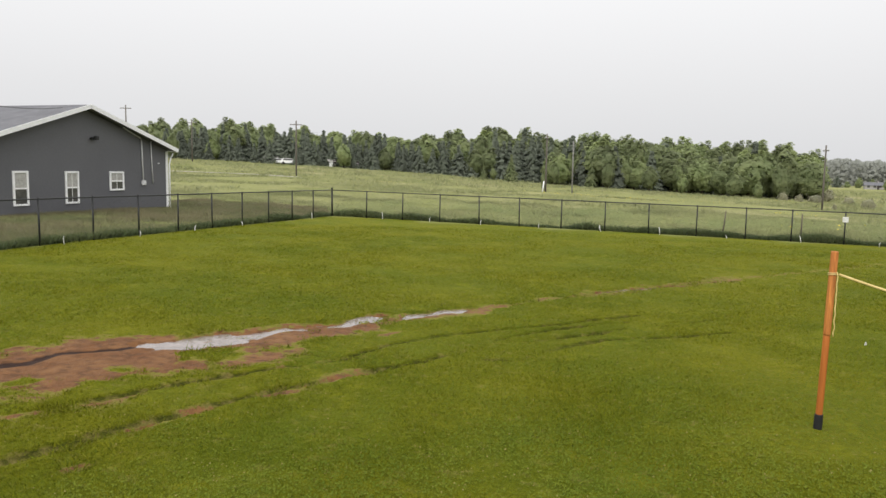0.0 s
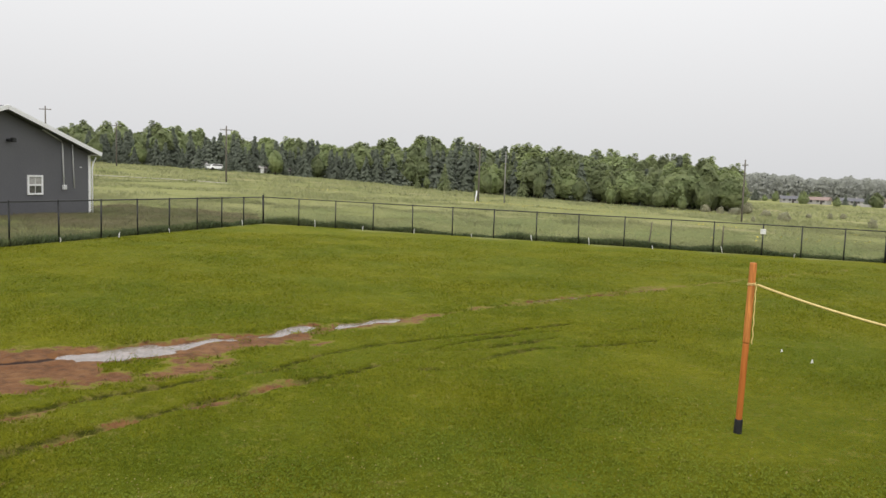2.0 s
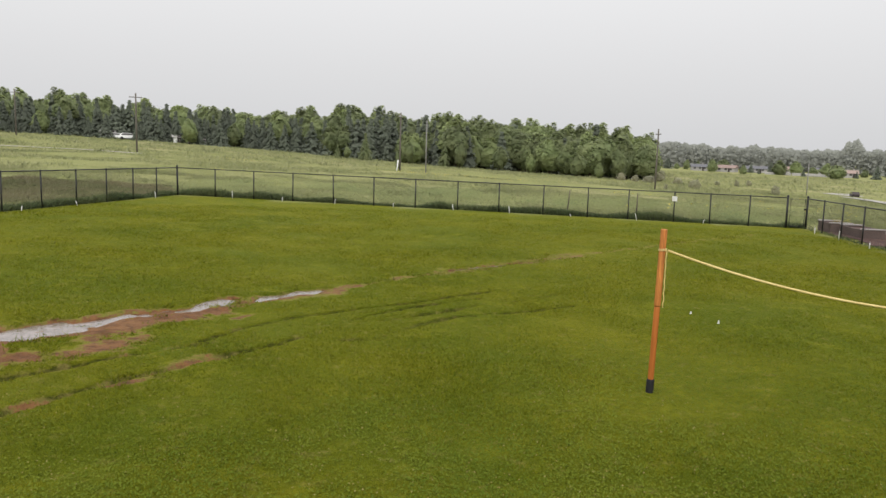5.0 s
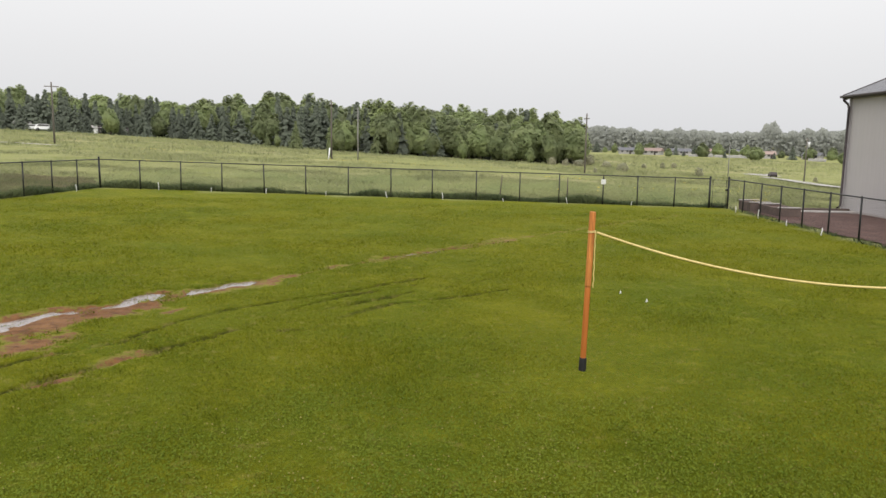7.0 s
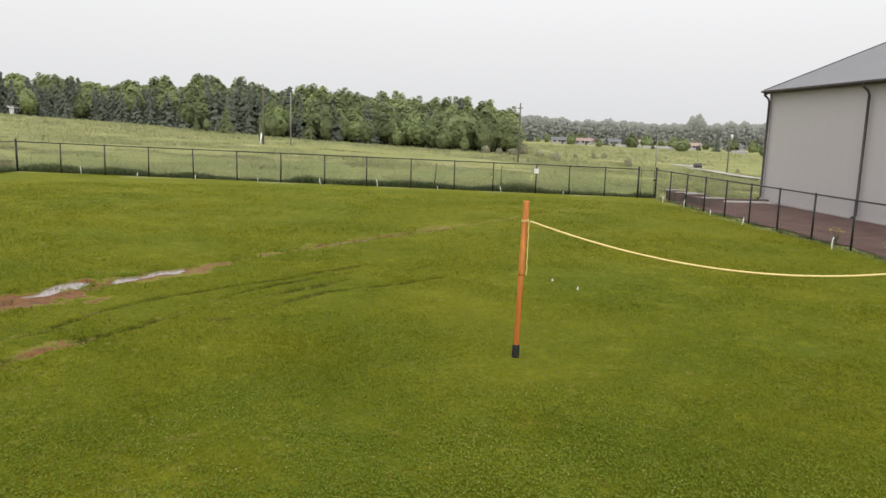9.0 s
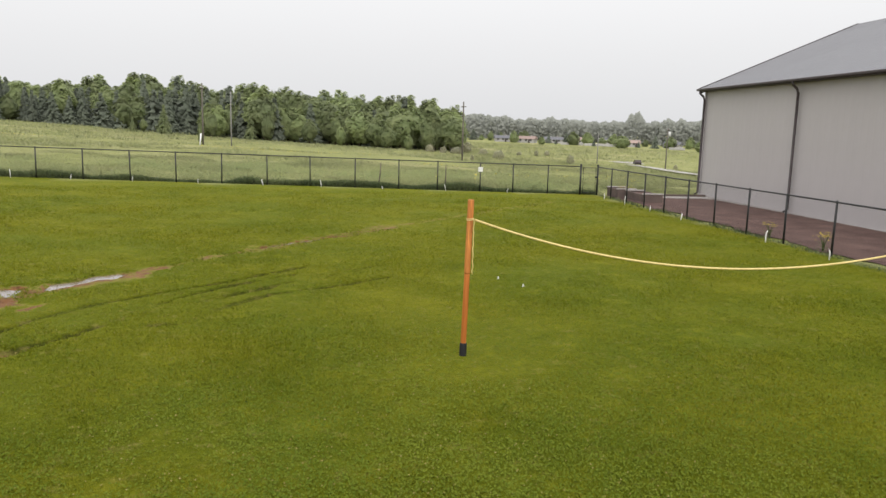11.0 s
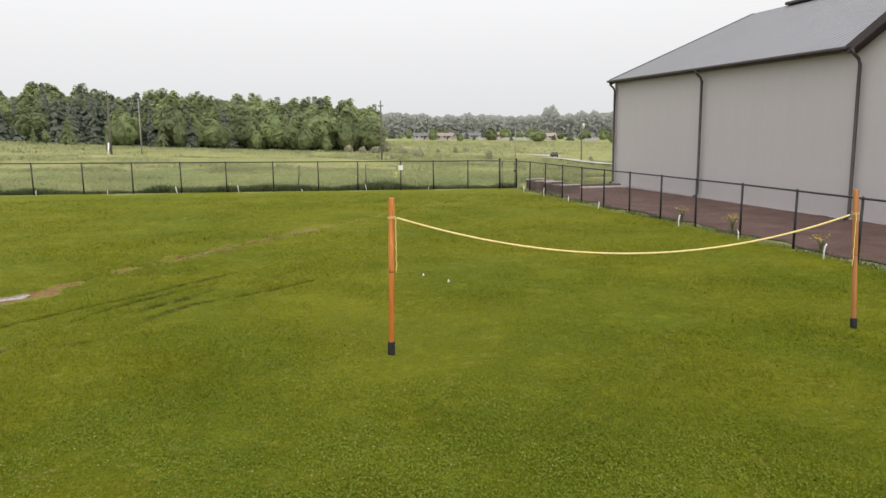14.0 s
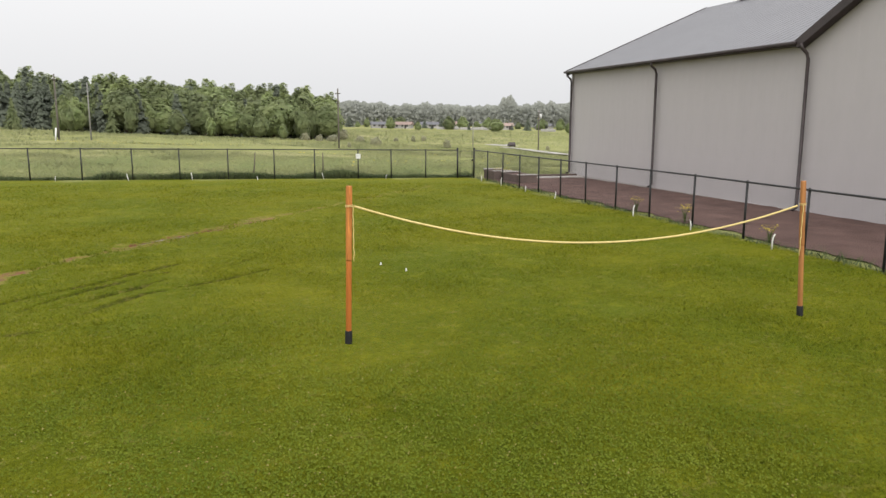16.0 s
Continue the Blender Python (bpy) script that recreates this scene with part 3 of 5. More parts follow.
def fence(points, ends, label):
    """Posts, top rail and wire mesh through plan points; ends: posts that are thick and tall."""
    th = empty("chain_link_fence", pose(points[0][0], points[0][1], float(lawn(*points[0]))))
    inv = th.matrix_basis.inverted()
    base = [Vector((x, y, float(lawn(x, y)))) for x, y in points]
    thin = tube(bmesh.new(), [(0, 0, -0.1), (0, 0, FENCE)], 0.026, 8)
    bmesh.ops.create_uvsphere(thin, u_segments=8, v_segments=4, radius=0.032, matrix=Matrix.Translation((0, 0, FENCE)))
    first = part("post", thin, M_black, th, smooth=True)
    fat = tube(bmesh.new(), [(0, 0, -0.1), (0, 0, FENCE + 0.06)], 0.042, 10)
    bmesh.ops.create_uvsphere(fat, u_segments=10, v_segments=5, radius=0.046, matrix=Matrix.Translation((0, 0, FENCE + 0.06)))
    second = part("terminal_post", fat, M_black, th, smooth=True)
    used = set()
    for i, b in enumerate(base):
        src = second if i in ends else first
        m = inv @ Matrix.Translation(b) @ pose(0, 0, 0, random.uniform(-0.6, 0.6), random.uniform(-0.6, 0.6), 0)
        if src in used:
            share(src.name.split(".")[0], src.data, th, m)
        else:
            src.matrix_basis = m
            used.add(src)
    for unused in {first, second} - used:
        bpy.data.objects.remove(unused)
    rail = tube(bmesh.new(), [inv @ (b + Vector((0, 0, FENCE - 0.01))) for b in base], 0.021, 8)
    part("top_rail", rail, M_black, th, smooth=True)
    # wires
    bm = bmesh.new()
    for a, b in zip(base, base[1:]):
        run = b - a
        n = max(1, round(run.length / 0.075))
        up = Vector((0, 0, FENCE - 0.07))
        side = Vector((-run.y, run.x, 0)).normalized() * 0.0009
        k = FENCE / run.length
        for i in range(-int(n * k) - 1, n):
            for lean in (1, -1):
                t0, t1 = i / n, i / n + k
                if lean < 0:
                    t0, t1 = 1 - t0, 1 - t1
                h0, h1 = 0.0, 1.0
                c0, c1 = max(0, min(1, t0)), max(0, min(1, t1))
                if abs(c1 - c0) < 1e-4:
                    continue
                h0, h1 = (c0 - t0) / (t1 - t0), (c1 - t0) / (t1 - t0)
                p, q = inv @ (a + run * c0 + up * h0 + Vector((0, 0, 0.03))), inv @ (a + run * c1 + up * h1 + Vector((0, 0, 0.03)))
                d = (q - p).cross(side).normalized() * 0.0009
                v = [bm.verts.new(w) for w in (p + d, p - d, q - d, q + d)]
                bm.faces.new(v)
                w = [bm.verts.new(c) for c in (p + side, p - side, q - side, q + side)]
                bm.faces.new(w)
    part("wire_mesh", bm, M_black, th, "black diamond wire mesh")
    return tagged(th, label, "fence", "fences round the lawn")


fence([plan(0, s) for s in LEFT_S[::-1]], {12}, "black chain link fence with thin posts before rough grass")
fence([plan(u, 0) for u in BACK_U[0:]], {15}, "black chain link fence along the lawn's far edge")
fence([plan(BACK, s) for s in RIGHT_S], {0}, "black chain link fence beside a red gravel strip")

# gate between the last back post and the corner
gx, gy = plan(25.9, 0.0)
gate = empty("metal_gate", pose(gx, gy, float(lawn(gx, gy)), 0, 0, UV))
gf = tube(bmesh.new(), [(0.06, 0, 0.08), (0.06, 0, 1.17), (0.62, 0, 1.17), (0.62, 0, 0.08), (0.06, 0, 0.08)], 0.019, 8)
part("gate_frame", gf, M_black, gate, smooth=True)
gm = bmesh.new()
for i in range(8):
    for a, b in (((0.06 + 0.075 * i, 0.08), (min(0.62, 0.06 + 0.075 * i + 0.56), 0.08 + min(0.56, 0.56 - 0.075 * i))), ((0.62 - 0.075 * i, 0.08), (max(0.06, 0.62 - 0.075 * i - 0.56), 0.08 + min(0.56, 0.56 - 0.075 * i)))):
        for lift in (0.0, 0.53):
            tube(gm, [(a[0], 0, a[1] + lift), (b[0], 0, b[1] + lift + 1e-3)], 0.0025, 3)
part("wire_mesh", gm, M_black, gate)
gl = box(bmesh.new(), 0.58, 0.72, -0.03, 0.03, 0.72, 0.80, bevel=0.008)
part("latch", gl, M_black, gate)
tagged(gate, "narrow black chain link gate, closed, at the lawn corner", "gate")

# ---- dark gabled building ----
DX, DY = -13.8, 37.8
# local frame: x runs along the gable wall towards the camera's side, y goes back behind it
HALL = Matrix.Translation((DX, DY, 0.5)) @ Matrix(((-V[0], -U[0], 0, 0), (-V[1], -U[1], 0, 0), (0, 0, 1, 0), (0, 0, 0, 1)))


def dark_building():
    th = empty("gabled_building", HALL)
    W, D, E, P = 10.7, 16.0, 2.78, 4.42
    bm = prism(bmesh.new(), [(0, -0.5), (W, -0.5), (W, E), (W / 2, P), (0, E)], 0.16)
    wins = [(3.16, 3.88, 0.96, 1.66), (5.84, 6.41, 0.46, 1.66), (8.41, 8.97, 0.46, 1.67)]
    wall = part("gable_wall", bm, M_dark, th, "charcoal grey siding")
    side = box(bmesh.new(), 0, 0.16, 0.16, D, -0.5, E)
    part("side_wall", side, M_dark, th)
    side = box(bmesh.new(), W - 0.16, W, 0.16, D, -0.5, E)
    part("side_wall", side, M_dark, th)
    bm = prism(bmesh.new(), [(0, -0.5), (W, -0.5), (W, E), (W / 2, P), (0, E)], 0.16, Matrix.Translation((0, D, 0)))
    part("back_wall", bm, M_dark, th)
    slope = math.atan2(P - E, W / 2)
    run = math.hypot(W / 2, P - E)
    for sgn, a in ((1, slope), (-1, math.pi - slope)):
        m = Matrix.Translation((W / 2, 0, P + 0.06)) @ Matrix.Rotation(a, 4, "Y")
        lo, hi = (0.0, 0.10) if sgn > 0 else (-0.10, 0.0)
        part("roof_slope", box(bmesh.new(), -0.02, run + 0.24, -0.42, D + 0.4, lo, hi, m), M_shingle, th, "grey asphalt shingles")
        part("rake_board", box(bmesh.new(), -0.02, run + 0.27, -0.45, -0.418, lo - 0.06 if sgn > 0 else lo - 0.02, hi + 0.02 if sgn > 0 else hi + 0.06, m), M_trim, th, "white rake board")
        part("gutter", box(bmesh.new(), run + 0.22, run + 0.31, -0.44, D + 0.4, lo - 0.03, hi + 0.03, m), M_trim, th, "white gutter")
    part("corner_board", box(bmesh.new(), -0.02, 0.14, -0.02, 0.02, -0.5, E - 0.05), M_trim, th, "white corner board")
    part("downspout", tube(bmesh.new(), [(-0.26, -0.12, E - 0.14), (-0.12, -0.08, E - 0.42), (-0.07, -0.06, E - 0.7), (-0.07, -0.06, -0.4)], 0.035, 8), M_trim, th, "white downspout", True)
    part("conduit", tube(bmesh.new(), [(3.04, -0.04, 3.74), (1.95, -0.04, 3.32), (1.87, -0.04, 3.2), (1.80, -0.04, 1.2)], 0.033, 8), M_grey, th, "pale grey conduit", True)
    part("meter_box", box(bmesh.new(), 1.68, 1.9, -0.12, 0.0, 1.1, 1.32, bevel=0.02), M_grey, th)
    part("conduit", tube(bmesh.new(), [(1.22, -0.04, 3.2), (1.20, -0.04, 2.4), (1.13, -0.04, 1.17)], 0.025, 8), M_grey, th, "pale grey conduit", True)
    fl = tube(bmesh.new(), [(5.0, 0, 3.17), (5.0, -0.14, 3.17)], 0.06, 8)
    box(fl, 4.78, 4.98, -0.3, -0.12, 3.1, 3.28, bevel=0.03)
    part("flood_light", fl, M_black, th, "black flood light")
    part("vent", box(bmesh.new(), 0.62, 0.74, -0.05, 0.0, 2.12, 2.17, bevel=0.01), M_grey, th)
    for a, b, z0, z1 in wins:
        fr = bmesh.new()
        t = 0.08
        for q in ((a - t, a, z0 - t, z1 + t), (b, b + t, z0 - t, z1 + t), (a, b, z1, z1 + t), (a, b, z0 - t, z0)):
            box(fr, q[0], q[1], -0.06, 0.01, q[2], q[3], bevel=0.008)
        w = part("window", fr, M_trim, th, "white framed sash window")
        mid = (z0 + z1) / 2
        part("sash_rail", box(bmesh.new(), a, b, -0.045, 0.0, mid - 0.03, mid + 0.03), M_trim, w)
        if a < 8:
            part("sash_stile", box(bmesh.new(), (a + b) / 2 - 0.008, (a + b) / 2 + 0.008, -0.03, 0.0, z0, z1), M_trim, w)
        part("pane", box(bmesh.new(), a, b, -0.022, -0.006, mid + 0.03, z1), M_blind, w, "pane with a pale blind behind")
        part("pane", box(bmesh.new(), a, b, -0.018, -0.004, z0, mid - 0.03), M_glass, w)
    return tagged(th, "charcoal grey gabled building with white trimmed sash windows", "building")


dark_building()

# ---- light steel hall with a cross gable ----
# local frame: x along the eave wall towards the camera, y to the back of the hall
RX, RY = 24.9, 25.8
BARN = Matrix.Translation((RX, RY, -0.05)) @ Matrix(((-V[0], U[0], 0, 0), (-V[1], U[1], 0, 0), (0, 0, 1, 0), (0, 0, 0, 1)))


def steel_hall():
    th = empty("steel_hall", BARN)
    L, E, R, PK = 27.0, 4.62, 7.03, 7.62
    X0, XP, ZP = 14.7, 20.7, 7.85
    # core walls behind the panels
    core = box(bmesh.new(), 0.06, L, 0.06, 0.22, -0.4, E)
    part("eave_wall", core, M_panel, th)
    part("gable_core", prism(bmesh.new(), [(X0, E), (2 * XP - X0, E), (XP, ZP - 0.1)], 0.16, Matrix.Translation((0, 0.06, 0))), M_panel, th)
    end = prism(bmesh.new(), [(0.06, -0.4), (2 * R, -0.4), (2 * R, E), (R, PK - 0.1), (0.06, E)], 0.16, Matrix.Rotation(math.pi / 2, 4, "Z") @ Matrix.Translation((0, -0.22, 0)))
    part("end_wall", end, M_panel, th)
    part("back_wall", box(bmesh.new(), 0.06, L, 2 * R - 0.16, 2 * R, -0.4, E), M_panel, th)
    # ribbed sheets
    w = 0.915

    def sheet(h):
        bm = bmesh.new()
        prof = []
        for k in range(3):
            x = k * w / 3
            prof += [(x, 0.0), (x + 0.19, 0.0), (x + 0.215, -0.0015), (x + 0.265, -0.0015), (x + 0.29, 0.0)]
        prof.append((w, 0.0))
        a = [bm.verts.new((x, y, -0.05)) for x, y in prof]
        b = [bm.verts.new((x, y, h)) for x, y in prof]
        for i in range(len(a) - 1):
            bm.faces.new((a[i], a[i + 1], b[i + 1], b[i]))
        me = bpy.data.meshes.new("wall_sheet")
        bm.normal_update()
        bm.to_mesh(me)
        bm.free()
        me.materials.append(M_panel)
        return me

    plain = sheet(E)
    n = int(L / w)
    for i in range(n):
        x = i * w
        h = 0.0
        if x + w > X0 + 0.1 and x < 2 * XP - X0:
            h = ZP - abs(x + w / 2 - XP) * (ZP - E) / (XP - X0) - E
        share("wall_sheet", plain, th, Matrix.Translation((x, 0.055, 0)) @ Matrix.Diagonal((1, 1, (E + max(h, 0.0)) / E, 1)))
    part("base_trim", box(bmesh.new(), 0, L, 0.0, 0.05, -0.4, 0.02), M_concrete, th)
    # roofs
    sl = math.atan2(PK - E, R)
    over = 0.20
    length = (R + over) / math.cos(sl)

    def roof(m, x0, x1, run, name="roof_slope"):
        bm = box(bmesh.new(), x0, x1, 0, run, -0.05, 0.0, m)
        ob = part(name, bm, M_roof, th, "grey ribbed steel roof")
        ribs = bmesh.new()
        k = x0 + 0.15
        while k < x1 - 0.05:
            box(ribs, k, k + 0.04, -0.01, run, 0.0, 0.010, m)
            k += 0.305
        part("roof_ribs", ribs, M_roof, th)
        return ob

    m = Matrix.Translation((0, -over, E + 0.16 - over * math.tan(sl))) @ Matrix.Rotation(sl, 4, "X")
    roof(m, -0.2, X0 + 0.1, length)
    roof(m @ Matrix.Translation((0, 0.75, 0)), X0 + 0.1, L, length - 0.75)
    m2 = Matrix.Translation((0, 2 * R + over, E + 0.16 - over * math.tan(sl))) @ Matrix.Rotation(math.pi - sl, 4, "X") @ Matrix.Scale(-1, 4, (0, 0, 1))
    part("roof_slope", box(bmesh.new(), -0.2, L, 0, length, -0.05, 0.0, m2), M_roof, th)
    part("fascia", box(bmesh.new(), -0.2, X0 - 0.1, -over - 0.03, -over, E - 0.06, E + 0.06), M_brown, th, "dark brown fascia")
    part("gutter", box(bmesh.new(), -0.22, X0 - 0.1, -over - 0.14, -over - 0.034, E - 0.03, E + 0.06, bevel=0.02), M_brown, th, "dark brown gutter")
    part("soffit", box(bmesh.new(), -0.15, X0 - 0.1, -over, 0.05, E - 0.06, E - 0.04), M_brown, th)
    ridge = box(bmesh.new(), 2.4, L, R - 0.3, R + 0.3, PK + 0.13, PK + 0.27, bevel=0.04)
    part("ridge_vent", ridge, M_brown, th, "raised dark ridge vent")
    m = Matrix.Translation((-0.22, -over, E + 0.16 - over * math.tan(sl))) @ Matrix.Rotation(sl, 4, "X")
    part("rake_trim", box(bmesh.new(), -0.03, 0.05, 0, length, -0.22, 0.03, m), M_brown, th)
    # cross gable
    cs = math.atan2(ZP - E, XP - X0)
    run = (XP - X0 + 0.2) / math.cos(cs)
    for sgn in (1, -1):
        mm = Matrix.Translation((XP, -0.24, ZP + 0.16)) @ Matrix.Rotation(cs if sgn > 0 else math.pi - cs, 4, "Y")
        lo, hi = (-0.06, 0.0) if sgn > 0 else (0.0, 0.06)
        part("gable_roof_slope", box(bmesh.new(), 0, run, 0.04, R + 1.0, lo, hi, mm), M_roof, th)
        a, b = (-0.20, 0.03) if sgn > 0 else (-0.03, 0.20)
        part("rake_fascia", box(bmesh.new(), 0, run, 0, 0.04, a, b, mm), M_brown, th, "broad dark brown rake fascia")
        part("gable_soffit", box(bmesh.new(), 0, run, 0.04, 0.28, a if sgn > 0 else b - 0.03, a + 0.03 if sgn > 0 else b, mm), M_brown, th)
    # downspouts
    for x in (0.08, 7.25, 14.86):
        p = [(x, -over - 0.09, E - 0.02), (x, -over - 0.09, E - 0.14), (x, -0.12, E - 0.28), (x, -0.06, E - 0.42), (x, -0.06, 0.12), (x, -0.2, 0.03)]
        part("downspout", tube(bmesh.new(), p, 0.048, 8), M_brown, th, "dark brown downspout", True)
    part("corner_trim", box(bmesh.new(), -0.02, 0.06, -0.01, 0.1, -0.1, E), M_panel, th)
    return tagged(th, "tall light grey ribbed steel hall with dark brown gutters", "building")


steel_hall()

# red gravel strip between the fence and the hall
bm = bmesh.new()
rows = []
for i in range(0, 129):
    s = 0.45 + i * 0.22
    row = []
    for k in range(25):
        edge = 0.12 * math.sin(s * 1.9) + 0.08 * math.sin(s * 5.1)
        u = BACK + 0.25 + edge * (1 - k / 24) + k / 24 * 9.0
        x, y = plan(u, s)
        row.append(bm.verts.new((x, y, float(land(x, y)) + 0.03 + 0.02 * noise.noise((x * 2, y * 2, 0)))))
    rows.append(row)
for p, q in zip(rows, rows[1:]):
    for k in range(24):
        bm.faces.new((p[k], q[k], q[k + 1], p[k + 1]))
bmesh.ops.recalc_face_normals(bm, faces=bm.faces[:])
tagged(finish("gravel_strip", bm, M_mulch, smooth=True), "wet red brown gravel strip beside the steel hall", "gravel", kind="structure")


# ---- posts and rope ----
def rope_post(base, top, material, label):
    b, t = Vector(base), Vector(top)
    th = empty("rope_post", Matrix.Translation(b))
    d = t - b
    rise = d.length
    q = Vector((0, 0, 1)).rotation_difference(d.normalized()).to_matrix().to_4x4() @ Matrix.Rotation(radians(20), 4, "Z")
    for name, z0, z1, h, m, lab in (("shaft", 0.10, rise * 0.53, 0.031, material, ""), ("upper_sleeve", rise * 0.53, rise, 0.034, M_worn if material is M_orange else material, "upper part with a ragged edge"), ("foot_sleeve", -0.06, 0.13, 0.040, M_rubber, "black rubber foot sleeve")):
        bm = bmesh.new()
        pts = [(0, 0, z0), (0, 0, z0 + 0.02), (0, 0, (z0 + z1) / 2), (0, 0, z1 - 0.012), (0, 0, z1)]
        tube(bm, pts, [h * 0.94, h, h * 1.01, h, h * 0.93], 12)
        bmesh.ops.transform(bm, verts=bm.verts[:], matrix=q)
        part(name, bm, m, th, lab, True)
    return tagged(th, label, "post", "posts that hold the rope")


P1, P1T = (3.63, 7.07, 0.18), (3.665, 7.05, 1.88)
P2, P2T = (9.06, 5.10, 0.09), (9.01, 5.17, 1.81)
rope_post(P1, P1T, M_orange, "orange stained round wooden post with a black foot")
rope_post(P2, P2T, M_tan, "brown round wooden post with a black foot")


def build_rope():
    a, b = Vector((3.71, 7.03, 1.665)), Vector((8.97, 5.20, 1.50))
    th = empty("rope", Matrix.Translation(a))
    pts = []
    for i in range(41):
        t = i / 40
        p = a.lerp(b, t)
        p.z -= 0.43 * 4 * t * (1 - t)
        pts.append(p - a)
    part("span", tube(bmesh.new(), pts, 0.0115, 8), M_rope, th, smooth=True)
    for c, z in ((Vector(P1).lerp(Vector(P1T), 0.875), 0), (Vector(P2).lerp(Vector(P2T), 0.83), 0)):
        ring = []
        for k in range(30):
            w = 2 * math.pi * k / 15
            ring.append(c - a + Vector((0.039 * math.cos(w), 0.039 * math.sin(w), -0.012 + 0.0009 * k)))
        part("knot", tube(bmesh.new(), ring, 0.0042, 6), M_rope, th, smooth=True)
    for c, side, low in ((Vector((3.66, 7.05, 1.66)), Vector((0.033, -0.024, 0)), 0.60), (Vector((9.015, 5.165, 1.50)), Vector((-0.030, -0.036, 0)), 0.64)):
        tail = []
        for k in range(25):
            t = k / 24
            tail.append(c - a + side + Vector((0.004 * math.sin(t * 31), 0.004 * math.cos(t * 27), -low * t + 0.015)))
        part("tail", tube(bmesh.new(), tail, 0.0055, 6), M_rope, th, "loose rope end hanging on the post", True)
    return tagged(th, "slack yellow rope hung between two posts", "rope")


build_rope()


# ---- small things on and round the lawn ----
def marker(x, y, h, lean, turn):
    bm = bmesh.new()
    tube(bm, [(0, 0, -0.05), (0, 0, h * 0.55), (0.01, 0, h * 0.8), (0.035, 0, h)], [0.015, 0.015, 0.014, 0.013], 8)
    ob = finish("marker_stake", bm, M_white, smooth=True)
    ob.matrix_basis = pose(x, y, float(lawn(x, y)), lean, lean * 0.6, turn)
    return tagged(ob, "short bent white plastic marker stake at the fence foot", "stake", "marker stakes along the fence")


for u, s, h, lean in ((0.25, 16.02, 0.22, 8), (0.25, 13.13, 0.17, -14), (0.25, 10.51, 0.2, -20), (0.25, 7.72, 0.18, 6), (0.2, 2.32, 0.26, 2), (2.68, 0.3, 0.33, 0), (4.94, 0.3, 0.2, 3), (7.29, 0.3, 0.22, -4), (9.84, 0.3, 0.18, 2), (12.42, 0.3, 0.26, -14), (14.77, 0.3, 0.30, 4), (17.29, 0.3, 0.12, 3), (19.95, 0.3, 0.28, 10), (22.58, 0.3, 0.18, 12), (26.25, 2.09, 0.24, 4), (26.25, 4.45, 0.32, 2), (26.25, 6.93, 0.2, 0), (26.25, 9.43, 0.24, 18), (26.25, 14.36, 0.3, -10), (26.25, 16.91, 0.24, -4), (26.25, 19.61, 0.32, 3)):
    x, y = plan(u, s)
    marker(x, y, h, lean, random.uniform(0, 360))

for x, y, h in ((6.08, 10.66, 0.055), (6.17, 10.01, 0.06)):
    bm = bmesh.new()
    box(bm, -0.011, 0.011, -0.004, 0.004, -0.01, h, Matrix.Rotation(radians(14), 4, "Y"), 0.004)
    box(bm, -0.009, 0.009, -0.004, 0.004, 0.0, h * 0.8, Matrix.Translation((0.03, 0, 0)) @ Matrix.Rotation(radians(-24), 4, "Y"), 0.004)
    bmesh.ops.scale(bm, vec=(0.7, 0.7, 0.8), verts=bm.verts[:])
    ob = finish("lawn_peg", bm, M_white)
    ob.matrix_basis = pose(x, y, float(lawn(x, y)) + 0.02, 0, 0, random.uniform(-40, 0))
    tagged(ob, "small white plastic peg in the mown grass", "peg", "pegs in the lawn")

bm = box(bmesh.new(), -0.10, 0.10, -0.012, 0.012, 0.84, 1.04, bevel=0.01)
ob = empty("fence_sign", pose(*plan(21.45, 0.045), float(lawn(*plan(21.45, 0))), 0, 0, UV))
part("board", bm, M_white, ob)
part("print_bar", box(bmesh.new(), -0.08, 0.08, -0.016, -0.013, 0.97, 1.0), M_grey, ob)
part("print_bar", box(bmesh.new(), -0.08, 0.05, -0.016, -0.013, 0.91, 0.935), M_grey, ob)
tagged(ob, "small white notice board on a fence post", "sign")

for u, s, h, lx in ((17.15, -0.7, 1.05, 6), (20.05, -0.8, 1.05, 1)):
    x, y = plan(u, s)
    ob = finish("garden_stake", tube(bmesh.new(), [(0, 0, -0.1), (0.01, 0, h * 0.5), (0, 0, h)], [0.03, 0.026, 0.02], 6), M_bark, smooth=True)
    ob.matrix_basis = pose(x, y, float(land(x, y)), 0, lx, 0)
    tagged(ob, "thin dark leaning wooden stake beyond the fence", "stake", "stakes beyond the fence")

# low timber planters and kerb by the hall corner
for u0, u1, s0, s1, h in ((27.0, 27.8, 0.2, 1.5, 0.40), (27.3, 28.1, 1.65, 3.6, 0.36)):
    x, y = plan(u0, s1)
    ob = empty("planter_box", pose(x, y, float(land(x, y)), 0, 0, UV))
    w, d = u1 - u0, s1 - s0
    for q in ((0, w, 0, 0.09), (0, w, d - 0.09, d), (0, 0.09, 0.09, d - 0.09), (w - 0.09, w, 0.09, d - 0.09)):
        part("plank", box(bmesh.new(), q[0], q[1], q[2], q[3], -0.15, h - 0.03, bevel=0.012), M_stone, ob)
    for q in ((-0.02, w + 0.02, -0.02, 0.13), (-0.02, w + 0.02, d - 0.13, d + 0.02)):
        part("cap_board", box(bmesh.new(), q[0], q[1], q[2], q[3], h - 0.028, h + 0.015, bevel=0.01), M_concrete, ob, "pale cap board")
    part("soil", box(bmesh.new(), 0.092, w - 0.092, 0.092, d - 0.092, 0, h - 0.06), M_mulch, ob)
    tagged(ob, "low dark timber planter box with pale cap boards", "planter", "planters by the gate")
